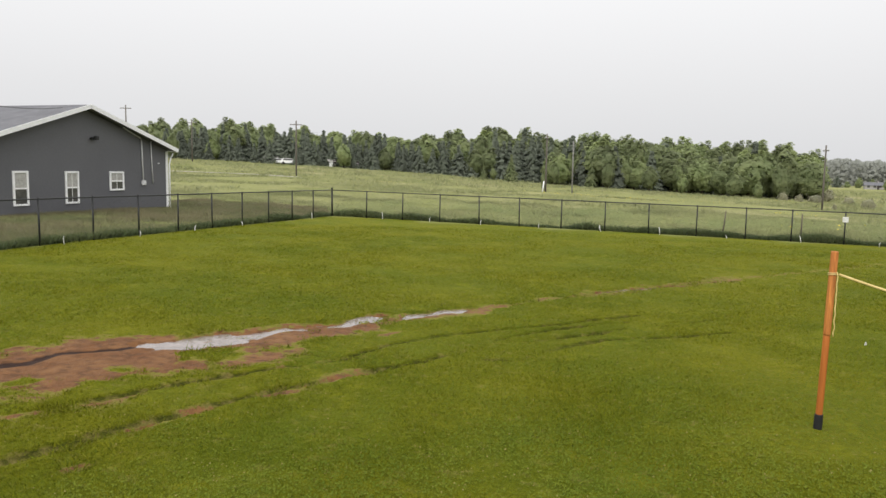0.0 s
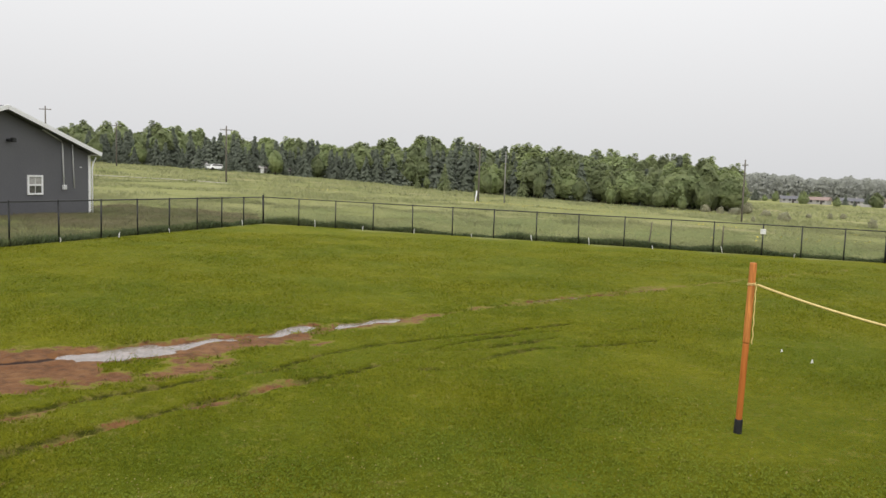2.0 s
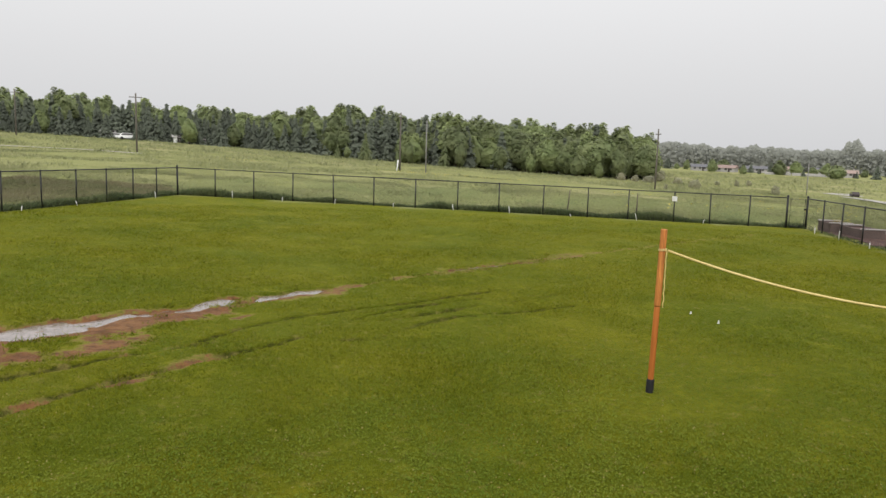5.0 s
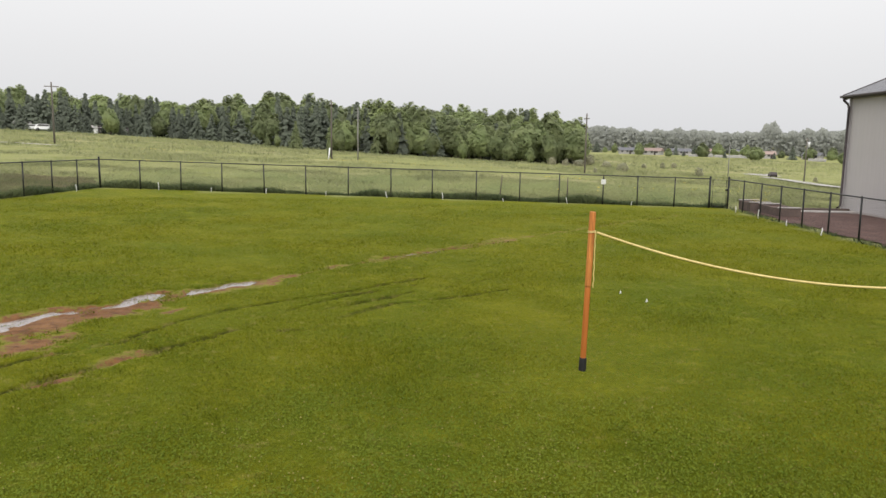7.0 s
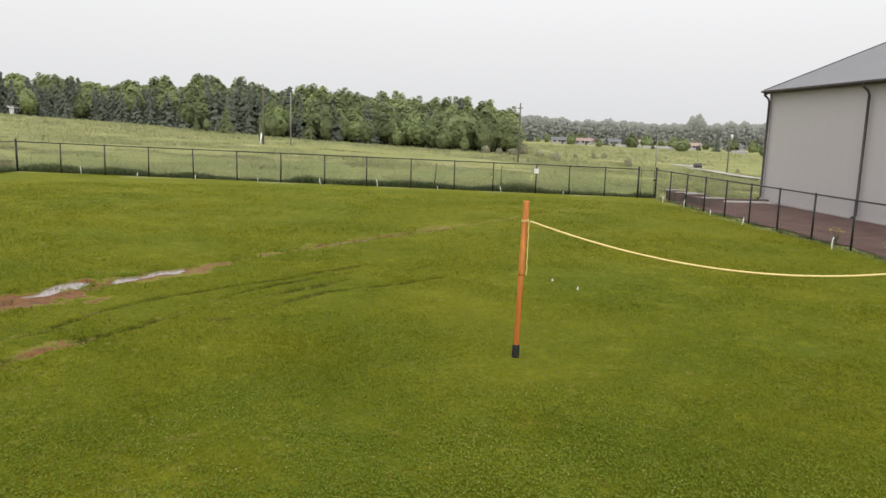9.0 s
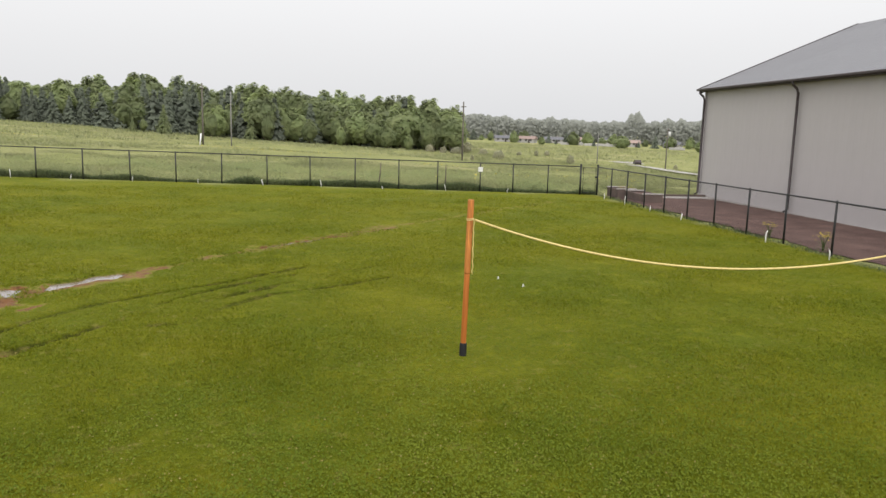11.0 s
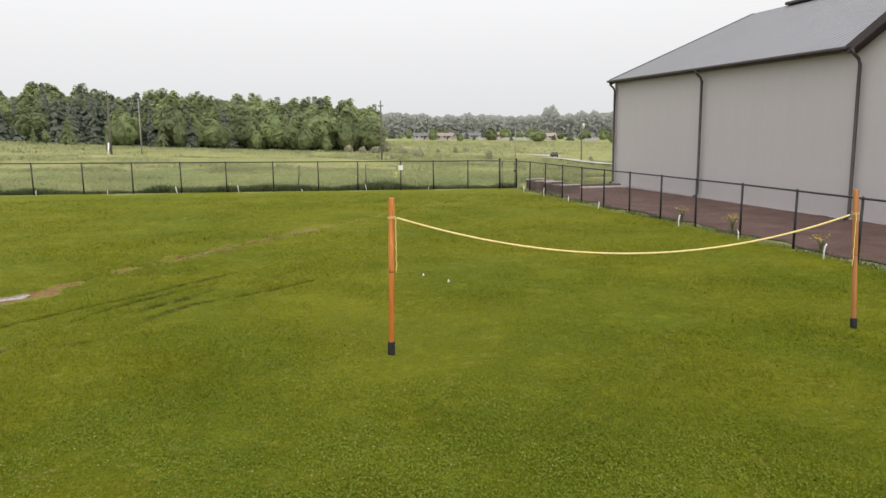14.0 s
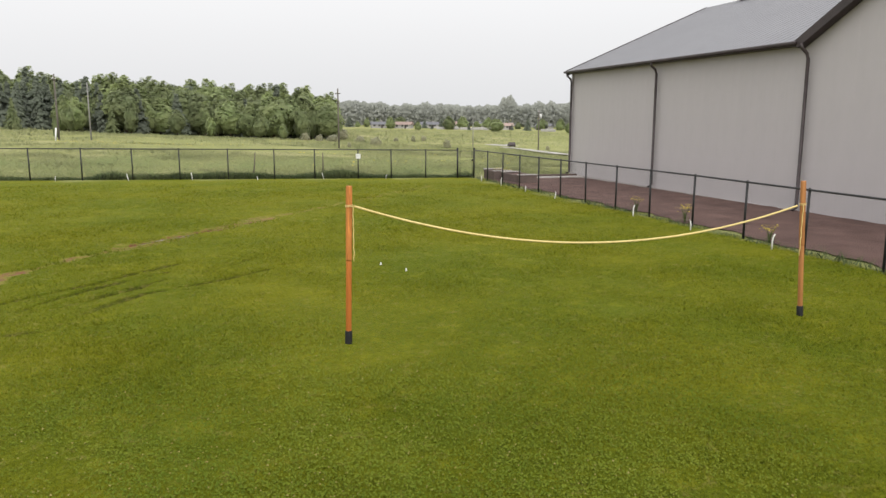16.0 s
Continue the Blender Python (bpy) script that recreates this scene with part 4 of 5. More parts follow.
x, y = plan(28.3, 0.15)
ob = finish("edging_beam", box(bmesh.new(), 0, 3.2, -0.07, 0.07, -0.2, 0.12, bevel=0.02), M_stone)
ob.matrix_basis = pose(x, y, float(land(x, y)), 0, 0, UV)
tagged(ob, "long dark timber edging beam by the hall corner", "beam")
bm = box(bmesh.new(), 0, 3.2, -0.5, 0, -0.1, 0.05, bevel=0.01)
ob = finish("concrete_slab", bm, M_concrete)
ob.matrix_basis = pose(*plan(28.3, 0.4), float(land(*plan(28.3, 0.4))), 0, 0, UV)
tagged(ob, "pale concrete slab at the hall's far corner", "slab", kind="structure")


# ---- poles, wires ----
def pole(az, r, h, arm, material, label, rad=0.15, yaw=0):
    p = polar(az, r)
    th = empty("utility_pole", pose(p.x, p.y, p.z, 0, 0, yaw))
    part("shaft", tube(bmesh.new(), [(0, 0, -0.5), (0, 0, h * 0.5), (0, 0, h)], [rad, rad * 0.88, rad * 0.7], 8), material, th, smooth=True)
    for z in arm:
        part("crossarm", box(bmesh.new(), -1.15, 1.15, -0.06, 0.06, h - z - 0.07, h - z + 0.07), material, th)
        for x in (-1.0, -0.4, 0.4, 1.0):
            part("insulator", tube(bmesh.new(), [(x, 0, h - z + 0.07), (x, 0, h - z + 0.17), (x, 0, h - z + 0.25)], [0.04, 0.07, 0.03], 6), M_grey, th)
    return tagged(th, label, "utility pole", "poles across the meadow"), p + Vector((0, 0, h))


tops = []
for az, r, h, arm, yaw in ((-18.4, 202, 10.4, (0.7,), 20), (-11.06, 149, 10.5, (0.75,), 15), (7.66, 136, 10.5, (0.8,), 70), (26.65, 136, 10.5, (0.9,), 85), (41.6, 197, 10.5, (0.5,), 30)):
    th, top = pole(az, r, h, arm, M_pole, "weathered wooden utility pole with a crossarm in the meadow", 0.17, yaw)
    tops.append(top)
    if az > 40:
        part("transformer", tube(bmesh.new(), [(0.4, -0.3, 8.4), (0.4, -0.3, 9.5)], 0.32, 10), M_grey, th, "pale grey transformer can", True)
pole(-22.73, 178, 12.6, (0.7,), M_pole, "wooden utility pole behind the gabled building", 0.17, 10)
pole(9.62, 139, 9.65, (), M_steel, "slim grey pole without a crossarm in the meadow", 0.12)
pole(36.7, 205, 8.1, (), M_steel, "slim pale pole in the far meadow", 0.12)
p = polar(7.42, 134)
ob = finish("guy_guard", tube(bmesh.new(), [(0, 0, -0.2), (0.25, 0, 2.1)], 0.11, 8), M_trim, smooth=True)
ob.matrix_basis = pose(p.x, p.y, p.z)
tagged(ob, "pale guy wire guard beside a utility pole", "guard")
for k, (a, b) in enumerate(zip(tops[1:4], tops[2:4])):
    for dz in (-1.6,):
        pts = []
        for i in range(17):
            t = i / 16
            q = a.lerp(b, t)
            q.z += dz - 1.4 * 4 * t * (1 - t)
            pts.append(q)
        tagged(finish("power_line", tube(bmesh.new(), pts, 0.008, 4), M_black), "thin sagging power line between poles", "cable", "power lines")
pts = [Vector((-10.3, 12.2, 4.28)).lerp(Vector((-14.75, 29.5, 4.72)), i / 10) - Vector((0, 0, 0.35 * 4 * i / 10 * (1 - i / 10))) for i in range(11)]
tagged(finish("service_cable", tube(bmesh.new(), pts, 0.011, 5), M_black, smooth=True), "thin dark service cable running to the gabled building", "cable")

# ---- far road and houses ----
ribbon("gravel_lane", [polar(a, r).xy for a, r in ((50, 140), (47, 150), (44.5, 160), (43.2, 167), (42.2, 179), (41.2, 196), (40.2, 211), (39.2, 222), (38.6, 228))], 4.5, 0.25, M_gravel, "pale gravel lane through the far meadow", "lane", 4)
ribbon("gravel_turning_place", [polar(a, r).xy for a, r in ((38.6, 230), (39.1, 234), (39.8, 237), (40.5, 238))], 10, 0.22, M_gravel, "pale gravel turning place in the far meadow", "lane", 4)
ribbon("dirt_track", [polar(a, r).xy for a, r in ((-20, 150), (-14, 148), (-8, 138), (-3, 124), (3, 118))], 1.6, 0.05, M_gravel, "faint pale dirt track across the meadow", "track", 4)


def house(az, r, w, d, h, roofh, yaw, wall_m, roof_m, label):
    p = polar(az, r)
    th = empty("house", pose(p.x, p.y, p.z, 0, 0, -az + yaw))
    part("wall", prism(bmesh.new(), [(-w / 2, -1), (w / 2, -1), (w / 2, h), (-w / 2, h)], d, Matrix.Translation((0, -d / 2, 0))), wall_m, th)
    rf = bmesh.new()
    v = [rf.verts.new(c) for c in ((-w / 2 - 0.4, -d / 2 - 0.4, h), (w / 2 + 0.4, -d / 2 - 0.4, h), (w / 2 + 0.4, d / 2 + 0.4, h), (-w / 2 - 0.4, d / 2 + 0.4, h), (-w / 2 - 0.4, 0, h + roofh), (w / 2 + 0.4, 0, h + roofh))]
    for f in ((0, 1, 5, 4), (2, 3, 4, 5), (1, 2, 5), (3, 0, 4), (3, 2, 1, 0)):
        rf.faces.new([v[i] for i in f])
    part("roof", rf, roof_m, th)
    for x in ((-w * 0.32, w * 0.02, w * 0.3) if w > 5 else ()):
        win = part("window", box(bmesh.new(), x - 0.6, x + 0.6, -d / 2 - 0.04, -d / 2 + 0.02, 1.0, 2.1), M_glass, th)
    part("door", box(bmesh.new(), w * 0.14, w * 0.14 + 0.95, -d / 2 - 0.05, -d / 2 + 0.02, -0.2, 2.0), M_brown, th)
    if w > 5:
        part("chimney", box(bmesh.new(), w * 0.2, w * 0.2 + 0.6, -0.3, 0.3, h, h + roofh + 0.7), M_concrete, th)
    return tagged(th, label, "house", "far houses")


for az, r, w, h, rm, wm in ((29.6, 430, 13, 2.6, M_shingle, M_house), (31.5, 425, 15, 2.7, M_red, M_house), (33.4, 440, 17, 2.6, M_shingle, M_house), (35.0, 455, 12, 2.7, M_red, M_house), (37.6, 445, 16, 2.8, M_shingle, M_house), (39.2, 430, 11, 2.7, M_red, M_house), (42.0, 440, 14, 2.7, M_shingle, M_house), (44.5, 450, 15, 2.7, M_red, M_house)):
    house(az, r, 0.62 * w, 8, h - 0.6, 1.6, random.uniform(-15, 15), wm, rm, "low pale bungalow with a pitched roof among far trees")
for az, r, w, h in ((-12.9, 224, 3.2, 1.4), (-8.5, 223, 1.5, 1.5), (-6.8, 223, 1.3, 1.3)):
    house(az, r, w, 3, h, 0.7, 10, M_trim, M_house, "small white house at the wood's edge")


def vehicle(az, r, yaw, s, m, label):
    p = polar(az, r)
    th = empty("parked_car", pose(p.x, p.y, p.z, 0, 0, yaw) @ Matrix.Scale(s, 4))
    bm = prism(bmesh.new(), [(-2.2, 0.35), (2.2, 0.35), (2.25, 0.8), (1.3, 0.95), (0.8, 1.45), (-1.3, 1.5), (-1.9, 1.0), (-2.25, 0.9)], 1.7, Matrix.Translation((0, -0.85, 0)))
    part("body", bm, m, th)
    part("side_glass", prism(bmesh.new(), [(0.95, 1.0), (0.7, 1.38), (-1.2, 1.42), (-1.6, 1.02)], 1.72, Matrix.Translation((0, -0.86, 0))), M_glass, th)
    for x in (-1.4, 1.4):
        for y in (-0.86, 0.66):
            part("wheel", tube(bmesh.new(), [(x, y, 0.33), (x, y + 0.2, 0.33)], 0.33, 12), M_rubber, th)
    return tagged(th, label, "car", "far parked cars")


vehicle(-11.6, 220, 15, 1.15, M_trim, "white parked car before the dark wood")
vehicle(-12.3, 222, 5, 1.0, M_trim, "white parked car before the dark wood")
vehicle(39.6, 228, 60, 1.0, M_brown, "dark parked car on the gravel turning place")
for az, w in ((34.8, 12), (36.6, 13), (37.9, 6), (42.3, 8)):
    p = polar(az, 410)
    ob = finish("long_trailer", box(bmesh.new(), -w / 2, w / 2, -1.2, 1.2, 0.2, 1.5, bevel=0.1), M_house)
    ob.matrix_basis = pose(p.x, p.y, p.z - 0.2, 0, 0, -az)
    tagged(ob, "long low white trailer in the far distance", "trailer", "far trailers")


# ---- trees ----
def leaves(rng, centres, normals, size, loose=0.3):
    """Small leaf clumps as triangles round given places."""
    k = len(centres)
    a = normals + loose * rng.normal(size=(k, 3))
    a /= np.linalg.norm(a, axis=1)[:, None] + 1e-6
    b = np.cross(a, rng.normal(size=(k, 3)))
    b /= np.linalg.norm(b, axis=1)[:, None] + 1e-6
    c = np.cross(a, b)
    s = size * rng.uniform(0.6, 1.35, size=(k, 1))
    return np.stack([centres + s * b, centres - 0.5 * s * b + 0.85 * s * c, centres - 0.5 * s * b - 0.85 * s * c], 1)


def tree(name, trunk_h, crown, trunk_r, label, crown_mat, limbs=5):
    th = empty(name)
    bm = tube(bmesh.new(), [(0, 0, -0.6), (0.05, 0, trunk_h * 0.4), (0.0, 0.08, trunk_h * 0.75), (0.03, 0, trunk_h)], [trunk_r, trunk_r * 0.8, trunk_r * 0.5, 0.03], 7)
    for i in range(limbs):
        a = i * 2.4
        z = trunk_h * (0.35 + 0.09 * i)
        tube(bm, [(0, 0, z), (math.cos(a) * 0.9, math.sin(a) * 0.9, z + 0.8), (math.cos(a) * 1.8, math.sin(a) * 1.8, z + 1.9)], [trunk_r * 0.4, trunk_r * 0.25, 0.02], 5)
    part("trunk", bm, M_bark, th, smooth=True)
    me = triangles("crown", crown[0], crown_mat, crown[1])
    ob = new("crown", me)
    ob.parent = th
    return tagged(th, label, "tree", "trees at the meadow's edge")


def spruce_crown(seed, h=10.0, width=2.3):
    g = np.random.default_rng(seed)
    out, ways = [], []
    tiers = 26
    for i in range(tiers):
        f = i / (tiers - 1)
        z = 0.6 + (h - 0.6) * f
        r = 1.25 * width * (1 - f) ** 1.05 * (0.85 + 0.3 * g.random()) + 0.12
        nb = int(5 + 8 * (1 - f))
        for k in range(nb):
            ang = g.random() * 6.283
            rr = r * g.uniform(0.7, 1.12)
            m = int(6 + 12 * (1 - f))
            t = g.random(m) ** 0.7
            c = np.stack([np.cos(ang) * rr * t + 0.12 * g.normal(size=m), np.sin(ang) * rr * t + 0.12 * g.normal(size=m), z - 0.35 * rr * t ** 1.5 + 0.10 * g.normal(size=m)], -1)
            d = np.tile([np.cos(ang) * 0.7, np.sin(ang) * 0.7, 0.40], (m, 1)) + 0.10 * g.normal(size=(m, 3))
            out.append(leaves(g, c, d, 0.28, 0.2))
            ways.append(d)
    return np.concatenate(out), np.concatenate(ways)


def broad_crown(seed, h=10.0, width=3.2, low=0.08, count=4600, leaf=0.25):
    """An uneven rounded crown: leaf clumps spread over and under a lumpy surface."""
    g = np.random.default_rng(seed)
    d = g.normal(size=(count, 3))
    d /= np.linalg.norm(d, axis=1)[:, None]
    lump = wobble(d[:, 0] * 2 + seed, d[:, 1] * 2 + d[:, 2] * 3.1, 1.5, seed * 0.37) + 0.6 * wobble(d[:, 2] * 3 - seed, d[:, 0] * 3 - d[:, 1] * 2.3, 2.6, seed * 0.91)
    rad = np.clip(0.90 + 0.22 * lump, 0.5, 1.4) * np.where(g.random(count) < 0.9, g.uniform(0.94, 1.05, count), g.uniform(0.7, 0.95, count))
    mid, half = h * (1 + low) / 2, h * (1 - low) / 2
    taper = np.where(d[:, 2] > 0, 1.0 - 0.30 * d[:, 2], 1.0 + 0.10 * d[:, 2])
    c = np.stack([d[:, 0] * rad * width * taper, d[:, 1] * rad * width * taper, mid + d[:, 2] * half * np.clip(rad, 0.5, 1.12)], -1)
    d = d + np.array([0, 0, 0.2]) + 0.16 * g.normal(size=d.shape)
    return leaves(g, c, d, leaf, 0.28), d


# crowns wear the leaf colours that have haze mixed in
SPRUCE = [tree("spruce_tree", 9.6, spruce_crown(i, 10.0, w), 0.16, "spruce in haze-paled green at the meadow's edge", M_hazed_spruce, 0) for i, w in enumerate((2.1, 2.5, 2.9, 1.8))]
BROAD = [tree("broadleaf_tree", 8.0, broad_crown(20 + i, 10.0, w, lo), 0.2, "broadleaf tree in haze-paled green at the meadow's edge", M_hazed_broad) for i, (w, lo) in enumerate(((2.6, 0.06), (2.2, 0.05), (3.0, 0.10), (1.9, 0.05), (2.4, 0.06)))]
YOUNG = [tree("young_spruce", 9.6, spruce_crown(9, 10.0, 3.0), 0.16, "young spruce in haze-paled light green before the dark wood", M_hazed_broad, 0)]
SKY_AZ = [-30, -19.5, -15, -11, -6, -3, 0, 4.8, 8, 11.7, 13.9, 17, 19.4, 22.5, 24.5, 25.6, 26.6]
SKY_TAN = [0.050, 0.0489, 0.0535, 0.050, 0.045, 0.041, 0.046, 0.049, 0.043, 0.0425, 0.040, 0.038, 0.037, 0.034, 0.032, 0.026, 0.018]
placed = set()


def put_tree(src, az, r, h, turn, base=10.0, wide=1.0, sink=0.0):
    p = polar(az, r)
    k = h / base
    m = pose(p.x, p.y, p.z - 0.1 - sink * h, 0, 0, turn) @ Matrix.Diagonal((k * wide, k * wide, k, 1))
    if src in placed:
        return copy_thing(src, m)
    placed.add(src)
    src.matrix_basis = m
    return src


rng_t = random.Random(5)
az = -29.0
while az < 26.3:
    skyline = 1.04 * float(np.interp(az, SKY_AZ, SKY_TAN))
    for row, (r0, share_h) in enumerate(((222, 0.72), (229, 0.90), (238, 0.95), (250, 1.0))):
        a = az + rng_t.uniform(-0.35, 0.35)
        r = r0 + rng_t.uniform(-4, 5)
        top = 2.6 + skyline * r * (share_h + rng_t.uniform(-0.06, 0.05))
        peak = rng_t.random()
        h = max(3.5, top - polar(a, r).z)
        dark = row < 2 and (a < 8 and rng_t.random() < 0.8 or rng_t.random() < 0.15) or row == 2 and rng_t.random() < 0.2
        if row == 0 and rng_t.random() < 0.25:
            continue
        src = rng_t.choice(SPRUCE if dark else BROAD)
        if dark and peak < 0.4:
            h *= 1.0 + 0.12 * peak / 0.4
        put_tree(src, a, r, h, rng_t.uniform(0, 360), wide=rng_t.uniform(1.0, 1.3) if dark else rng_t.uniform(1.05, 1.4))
    az += 0.56
for a, r, h, kind, w in ((11.66, 226, 13.4, 0, 1.0), (10.2, 226, 12.6, 3, 1.0), (9.0, 228, 12.8, 3, 0.9), (-6.3, 224, 10.3, 0, 1.0), (-7.1, 224, 10.2, 1, 1.0), (13.9, 240, 14.0, 6, 0.9), (5.05, 206, 7.2, 9, 1.0), (3.0, 208, 5.4, 9, 1.0), (3.7, 208, 3.2, 5, 1.2), (11.0, 214, 9.6, 9, 1.0), (7.5, 150, 5.0, 7, 0.6), (8.3, 210, 6.0, 5, 1.0), (17.5, 214, 6.2, 7, 1.2), (21.0, 212, 8.2, 8, 1.2), (22.6, 205, 5.0, 4, 1.1), (4.5, 242, 14.5, 6, 1.2), (12.2, 214, 9.0, 7, 1.1), (15.2, 214, 8.0, 8, 1.1)):
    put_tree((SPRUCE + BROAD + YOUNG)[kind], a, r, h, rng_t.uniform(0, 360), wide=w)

# trees among the far houses
for i in range(34):
    a = 27.5 + i * 0.55 + rng_t.uniform(-0.25, 0.25)
    r = rng_t.uniform(385, 470)
    put_tree(rng_t.choice(BROAD + SPRUCE[:2]), a, r, rng_t.uniform(4.5, 10.0), rng_t.uniform(0, 360), wide=rng_t.uniform(1.2, 1.9), sink=0.12)

# far woods behind the houses, seen as a continuous belt
def far_woods():
    g = np.random.default_rng(77)
    k = 42000
    a = np.radians(g.uniform(24.5, 66, k))
    r = 500 + 60 * g.random(k)
    tan_top = 0.0155 + 0.0030 * wobble(np.degrees(a), 0 * a, 1.2, 2.0) + 0.0022 * wobble(np.degrees(a), 0 * a + 5, 5.0, 4.0)
    tan_top = tan_top + 0.0115 * np.exp(-((np.degrees(a) - 39.3) / 0.5) ** 4) + 0.007 * np.exp(-((np.degrees(a) - 41.6) / 0.3) ** 2)
    x, y = r * np.sin(a), r * np.cos(a)
    z0 = land(x, y)
    z1 = 2.6 + tan_top * r
    z = z0 + (z1 - z0) * g.random(k) ** 0.75
    c = np.stack([x, y, z], -1)
    way = np.stack([-0.6 * np.sin(a), -0.6 * np.cos(a), 0 * a + 0.5], -1) + 0.25 * g.normal(size=(k, 3))
    me = triangles("far_woods", leaves(g, c, way, 1.15), M_hazed_farwood, way)
    tagged(new("far_woods", me), "belt of woodland in haze-paled leaf colour behind the far houses", "woods", kind="stuff")


far_woods()

# scattered bushes in the far meadow
SHRUB = [tree("shrub", 1.6, broad_crown(50 + i, 2.6, 1.4, 0.0, 1300, 0.11), 0.06, "round olive bush in the meadow", M_shrub, 2) for i in range(2)]
for a, r, h, w in ((29.4, 178, 2.7, 1.0), (34.75, 185, 2.8, 0.62), (32.2, 240, 2.2, 0.8), (33.0, 250, 2.0, 0.8), (30.9, 235, 1.5, 1.0), (42.3, 215, 1.8, 0.6), (25.2, 196, 2.2, 1.2), (26.2, 200, 2.4, 1.2), (27.4, 150, 1.4, 0.5), (24.2, 204, 2.6, 1.2), (28.2, 215, 2.2, 1.1), (27.0, 250, 3.4, 1.2), (26.8, 230, 3.0, 1.2)):
    ob = put_tree(rng_t.choice(SHRUB), a, r, h, rng_t.uniform(0, 360), 2.6, w * 1.05, 0.2)
    tagged(ob, category="bush", group="bushes in the meadow")


# ---- grass and weeds ----
def blades(g, x, y, z, h, w, lean):
    k = len(x)
    a = g.random(k) * 6.283
    b = g.random(k) * 6.283
    dx, dy = np.cos(a) * w / 2, np.sin(a) * w / 2
    lx, ly = np.cos(b) * h * lean, np.sin(b) * h * lean
    p0 = np.stack([x - dx, y - dy, z - 0.004], -1)
    p1 = np.stack([x + dx, y + dy, z - 0.004], -1)
    p2 = np.stack([x + lx, y + ly, z + h], -1)
    t = np.stack([p0, p1, p2], 1)
    way = np.cross(t[:, 1] - t[:, 0], t[:, 2] - t[:, 0])
    turned = way[:, 0] * x + way[:, 1] * y > 0
    t[turned] = t[turned][:, ::-1]
    return t


def sward(g, k, loose):
    """Shading directions of a mown or leaning sward: upwards, a little loose."""
    return np.array([0, 0, 1.0]) + loose * g.normal(size=(k, 3))


def lawn_grass():
    g = np.random.default_rng(3)
    out = []
    for k, h, w in ((560000, 0.021, 0.0011), (110000, 0.012, 0.0024)):
        r = 4.0 * (30.0 / 4.0) ** g.random(k)
        a = np.radians(g.uniform(-42, 72, k))
        x, y = r * np.sin(a), r * np.cos(a)
        u, s = plan_of(x, y)
        ok = (u > 0.05) & (u < BACK - 0.05) & (s > 0.05)
        dip, bare = tracks(x, y)
        bare = np.maximum(bare, hollow(x, y))
        ok &= bare + 0.3 * wobble(x, y, 3.5, 5.0, 2) + 0.25 * (g.random(k) - 0.5) < 0.42
        ok &= dip < 0.022 + 0.02 * g.random(k)
        x, y, dip = x[ok], y[ok], dip[ok]
        z = lawn(x, y) - dip + np.exp(-(np.hypot(x, y) / 30) ** 4) * (0.012 * wobble(x, y, 0.6, 3.0) + 0.006 * wobble(x, y, 3.1, 1.0))
        tuft = np.clip(1 + 0.6 * wobble(x, y, 1.6, 2.0), 0.2, 2) * (1 + 2.2 * np.clip(bare[ok] * 4, 0, 1) * np.clip(wobble(x, y, 5.0, 4.4) + 0.2, 0, 1))
        out.append(blades(g, x, y, z, h * tuft * g.uniform(0.4, 1.4, len(x)), w * np.hypot(x, y), g.uniform(0.4, 1.9, len(x))))
    out = np.concatenate(out)
    me = triangles("lawn_grass", out, M_blade, sward(g, len(out), 0.5))
    tagged(new("lawn_grass", me), "short mown green grass blades on the lawn", "grass", kind="stuff")


lawn_grass()


def clover(name, k, size, material, patchy, label, category, seed):
    """Small flat leaves lying in the turf in patches."""
    g = np.random.default_rng(seed)
    r, a = 4.0 * (16.0 / 4.0) ** g.random(k), np.radians(g.uniform(-40, 68, k))
    x, y = r * np.sin(a), r * np.cos(a)
    u, s = plan_of(x, y)
    dip, bare = tracks(x, y)
    bare = np.maximum(bare, hollow(x, y))
    ok = (u > 0.1) & (u < BACK - 0.1) & (bare < 0.3) & (wobble(x, y, 0.7, seed) + 0.6 * wobble(x, y, 3.0, seed + 2) + 0.3 * g.normal(size=k) > patchy)
    x, y, dip = x[ok], y[ok], dip[ok]
    z = lawn(x, y) - dip + 0.012 * wobble(x, y, 0.6, 3.0) + 0.006 * wobble(x, y, 3.1, 1.0) + g.uniform(0.010, 0.030, len(x))
    way = np.stack([0 * x - 0.1, 0 * x - 0.35, 0 * x + 0.9], -1) + 0.2 * g.normal(size=(len(x), 3))
    me = triangles(name, leaves(g, np.stack([x, y, z], -1), way, size, 0.2), material, way)
    tagged(new(name, me), label, category, kind="stuff")


clover("clover_leaves", 170000, 0.0085, M_clover, 0.25, "patches of small light green clover in the lawn", "clover", 12)
clover("straw_bits", 4500, 0.008, M_straw, 0.1, "pale bits of dry grass scattered on the lawn", "straw", 15)


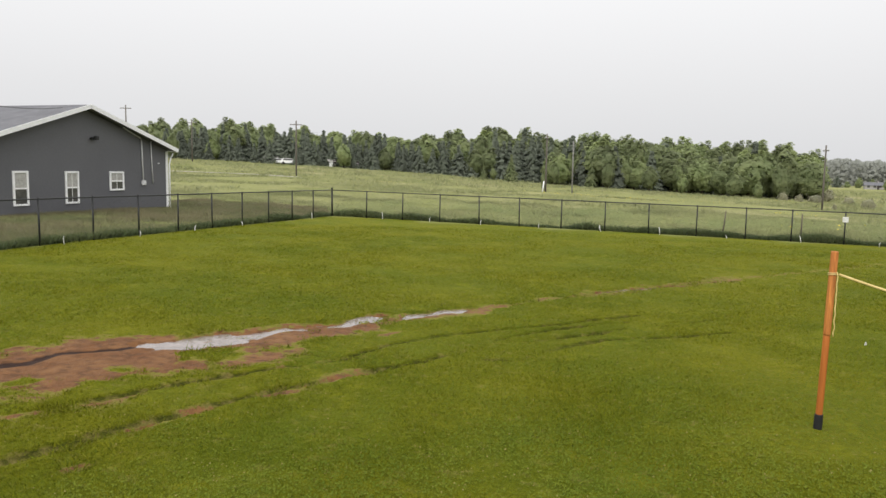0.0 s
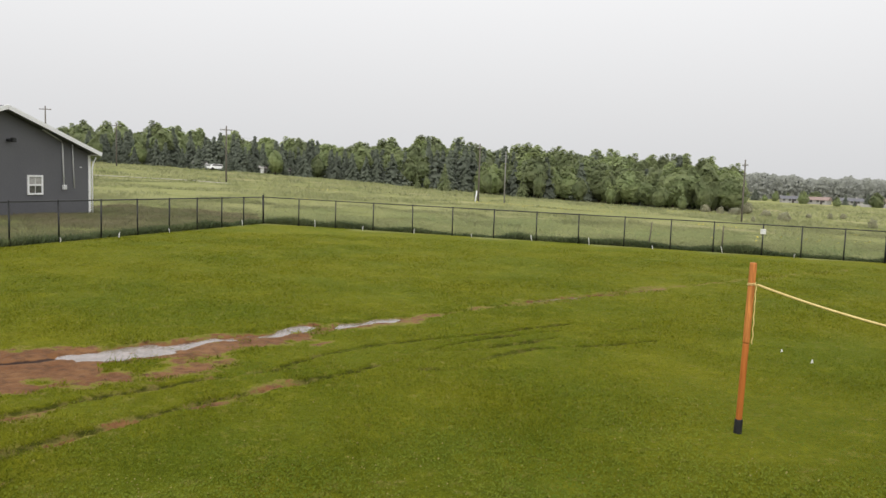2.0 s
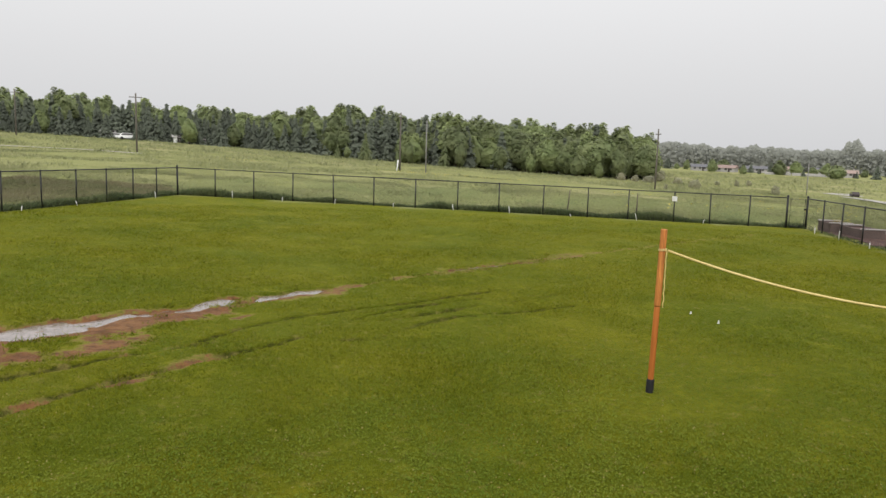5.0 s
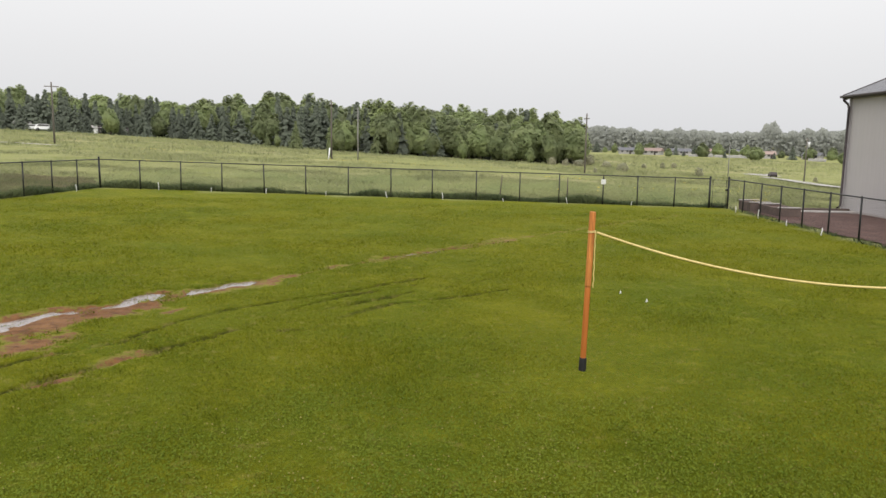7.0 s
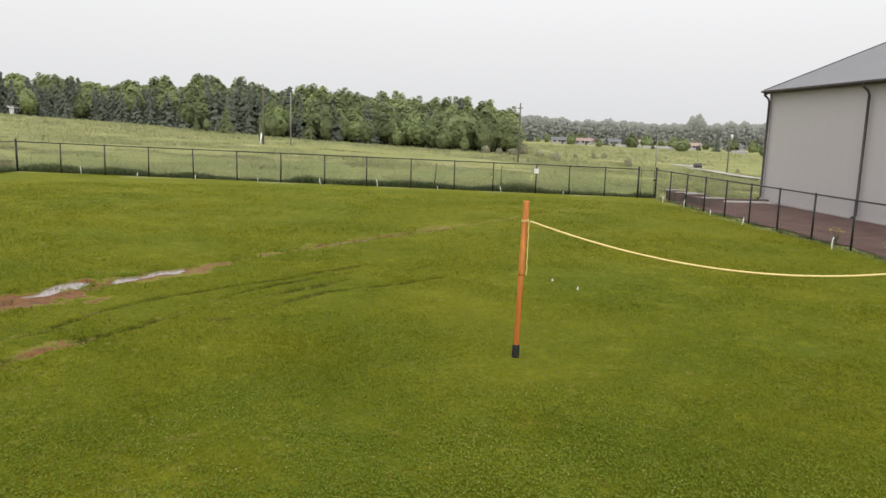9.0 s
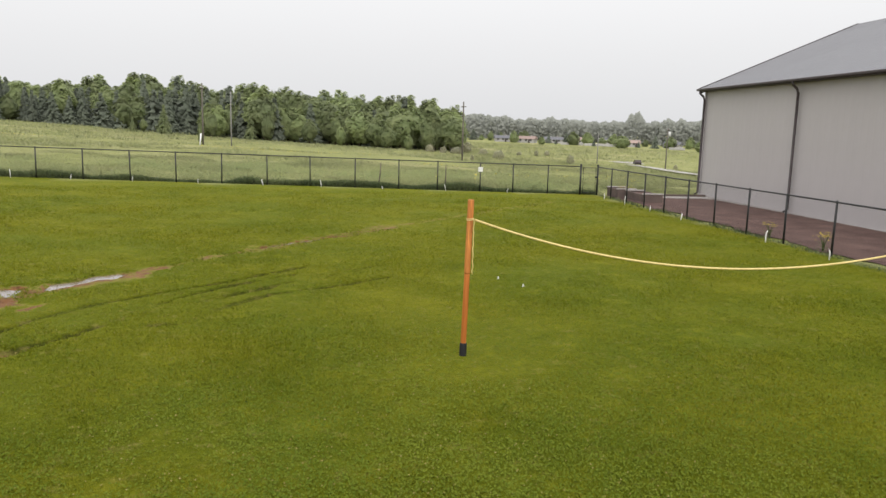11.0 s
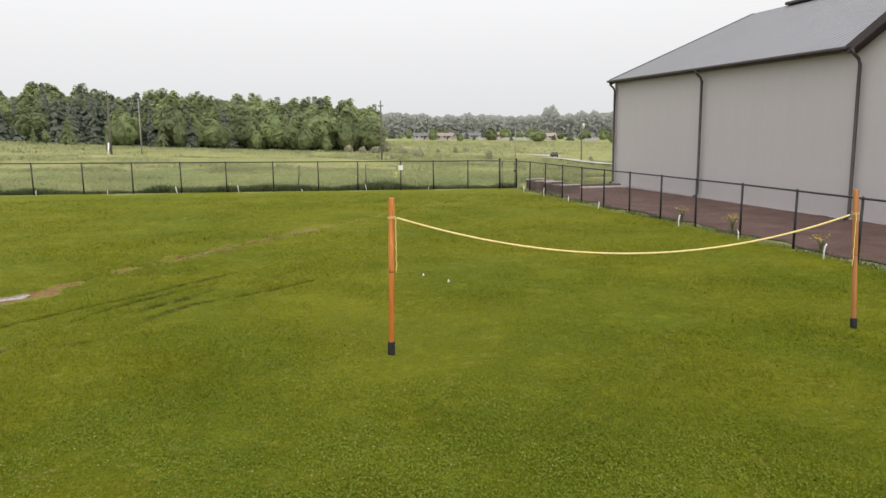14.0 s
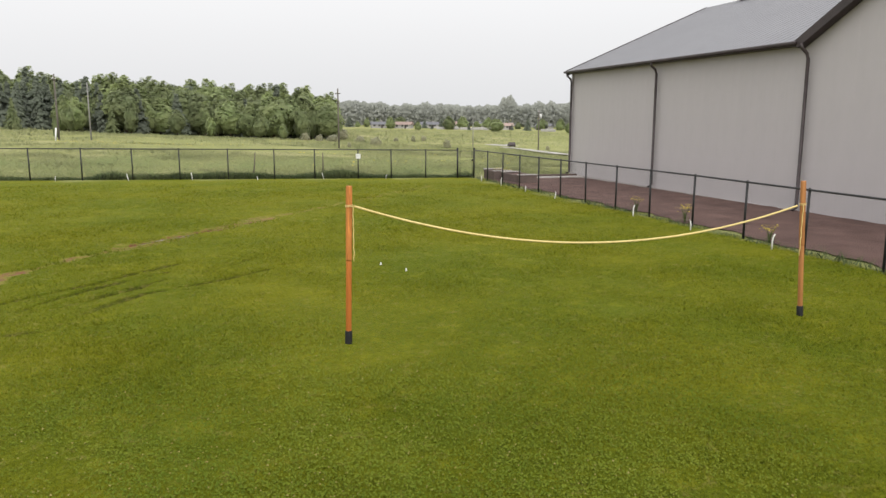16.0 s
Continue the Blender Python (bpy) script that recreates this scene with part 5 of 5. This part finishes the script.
def meadow_grass():
    g = np.random.default_rng(4)
    parts = []
    for r0, r1, k, h, w in ((30, 60, 150000, 0.22, 0.03), (60, 130, 90000, 0.26, 0.07), (130, 214, 70000, 0.34, 0.16), (214, 390, 70000, 0.45, 0.30)):
        r = np.sqrt(g.uniform(r0 ** 2, r1 ** 2, k))
        a = np.radians(g.uniform(-36, 50, k))
        x, y = r * np.sin(a), r * np.cos(a)
        u, s = plan_of(x, y)
        ok = (s < -0.35) & ((u > 0.0) | (s < -7)) & ((u < BACK + 7) | (s < -12))
        x, y = x[ok], y[ok]
        clump = np.clip(0.7 + 0.9 * wobble(x, y, 0.5, 1.0), 0.1, 1.9)
        parts.append(blades(g, x, y, land(x, y), h * clump * g.uniform(0.5, 1.3, len(x)), w, g.uniform(0.2, 1.3, len(x))))
    parts = np.concatenate(parts)
    me = triangles("meadow_grass", parts, M_meadow, sward(g, len(parts), 0.3))
    tagged(new("meadow_grass", me), "tall uncut meadow grass beyond the fence", "grass", kind="stuff")
    # broad weeds in clumps near the fence
    k = 75000
    u, s = g.uniform(-2, BACK + 5, k), -0.4 - 15 * g.random(k) ** 1.4
    x, y = CORNER[0] + U[0] * u - V[0] * s, CORNER[1] + U[1] * u - V[1] * s
    lush = wobble(x, y, 0.55, 8.0) + 0.5 * wobble(x, y, 2.0, 3.0)
    ok = lush > 0.15
    x, y, lush = x[ok], y[ok], lush[ok]
    c = np.stack([x, y, land(x, y) + g.random(len(x)) * np.clip(0.25 + 0.25 * lush, 0, 0.6)], -1)
    way = np.stack([0 * x - 0.25, 0 * x - 0.55, 0 * x + 0.8], -1) + 0.15 * g.normal(size=(len(x), 3))
    me = triangles("meadow_weeds", leaves(g, c, way, 0.034, 0.25), M_clump, way)
    tagged(new("meadow_weeds", me), "broad leaved weeds in clumps beyond the fence", "weeds", kind="stuff")
    # rough dry grass between the fence and the dark building
    k = 130000
    u, s = -g.uniform(0.25, 12, k), g.uniform(-6, 20, k)
    x, y = CORNER[0] + U[0] * u - V[0] * s, CORNER[1] + U[1] * u - V[1] * s
    hay = blades(g, x, y, land(x, y), g.uniform(0.03, 0.15, k) * np.clip(1 + 0.7 * wobble(x, y, 0.9, 3.0), 0.2, 2), 0.02, g.uniform(0.3, 1.4, k))
    me = triangles("dry_grass", hay, M_hay, sward(g, k, 0.4))
    tagged(new("dry_grass", me), "rough half dry grass before the charcoal building", "grass", kind="stuff")
    # rank weeds along the fence foot
    runs = []
    for k, fu, fs in ((52000, lambda n: g.uniform(0, BACK, n), lambda n: -np.abs(g.normal(0, 0.3, n)) - 0.05), (18000, lambda n: -np.abs(g.normal(0, 0.25, n)), lambda n: g.uniform(0, 20, n)), (1300, lambda n: BACK + g.normal(0.0, 0.08, n), lambda n: g.uniform(0, 24, n))):
        u, s = fu(k), fs(k)
        x, y = CORNER[0] + U[0] * u - V[0] * s, CORNER[1] + U[1] * u - V[1] * s
        hh = (0.55 if k < 5000 else 1.0) * np.clip(0.19 + 0.15 * wobble(x, y, 0.8, 6.0), 0.06, 0.5)
        runs.append(blades(g, x, y, land(x, y), hh * g.uniform(0.4, 1.3, k), 0.024, g.uniform(0.2, 1.2, k)))
    runs = np.concatenate(runs)
    me = triangles("fence_weeds", runs, M_weed, sward(g, len(runs), 0.5))
    tagged(new("fence_weeds", me), "rank green weeds along the fence foot", "weeds", kind="stuff")
    # yellow flowers in drifts
    k = 14000
    r, a = np.sqrt(g.uniform(36 ** 2, 190 ** 2, k)), np.radians(g.uniform(-20, 40, k))
    x, y = r * np.sin(a), r * np.cos(a)
    u, s = plan_of(x, y)
    ok = (s < -0.8) & (wobble(x, y, 0.11, 2.0) > 0.55)
    x, y, r = x[ok], y[ok], r[ok]
    c = np.stack([x, y, land(x, y) + 0.32], -1)
    me = triangles("yellow_flowers", leaves(g, c, np.tile([0, 0, 1.0], (len(x), 1)), 0.055), M_flower)
    tagged(new("yellow_flowers", me), "drifts of small yellow meadow flowers", "flowers", kind="stuff")


meadow_grass()


def weed_plant(u, s, h):
    x, y = plan(u, s)
    g = np.random.default_rng(int(s * 100))
    th = empty("yellow_weed", pose(x, y, float(land(x, y)), 0, 0, g.uniform(0, 360)))
    bm = bmesh.new()
    tips = []
    for i in range(6):
        a = i * 1.05
        q = (0.11 * math.cos(a), 0.11 * math.sin(a), h * (0.8 + 0.2 * g.random()))
        tube(bm, [(0, 0, -0.02), (q[0] * 0.3, q[1] * 0.3, h * 0.5), q], [0.010, 0.007, 0.004], 4)
        tips.append(q)
    part("stem", bm, M_weed, th)
    c = np.repeat(np.array(tips), 14, 0) + g.normal(size=(84, 3)) * np.array([0.05, 0.05, 0.03])
    ob = new("flower_head", triangles("flower_head", leaves(g, c, np.tile([0, 0, 1.0], (84, 1)), 0.018), M_flower))
    ob.parent = th
    tagged(ob, kind="stuff")
    c = np.stack([g.normal(0, 0.07, 60), g.normal(0, 0.07, 60), g.uniform(0.02, h * 0.6, 60)], -1)
    ob = new("leaf", triangles("leaf", leaves(g, c, np.tile([0, 0, 1.0], (60, 1)), 0.025), M_weed))
    ob.parent = th
    tagged(ob, kind="stuff")
    return tagged(th, "tall weed with yellow flower heads by the fence", "weed", "yellow weeds by the fence")


for u, s, h in ((26.85, 13.48, 0.40), (26.85, 15.77, 0.42), (26.8, 18.86, 0.34), (27.4, 0.9, 0.5), (27.7, 1.1, 0.5)):
    weed_plant(u, s, h)
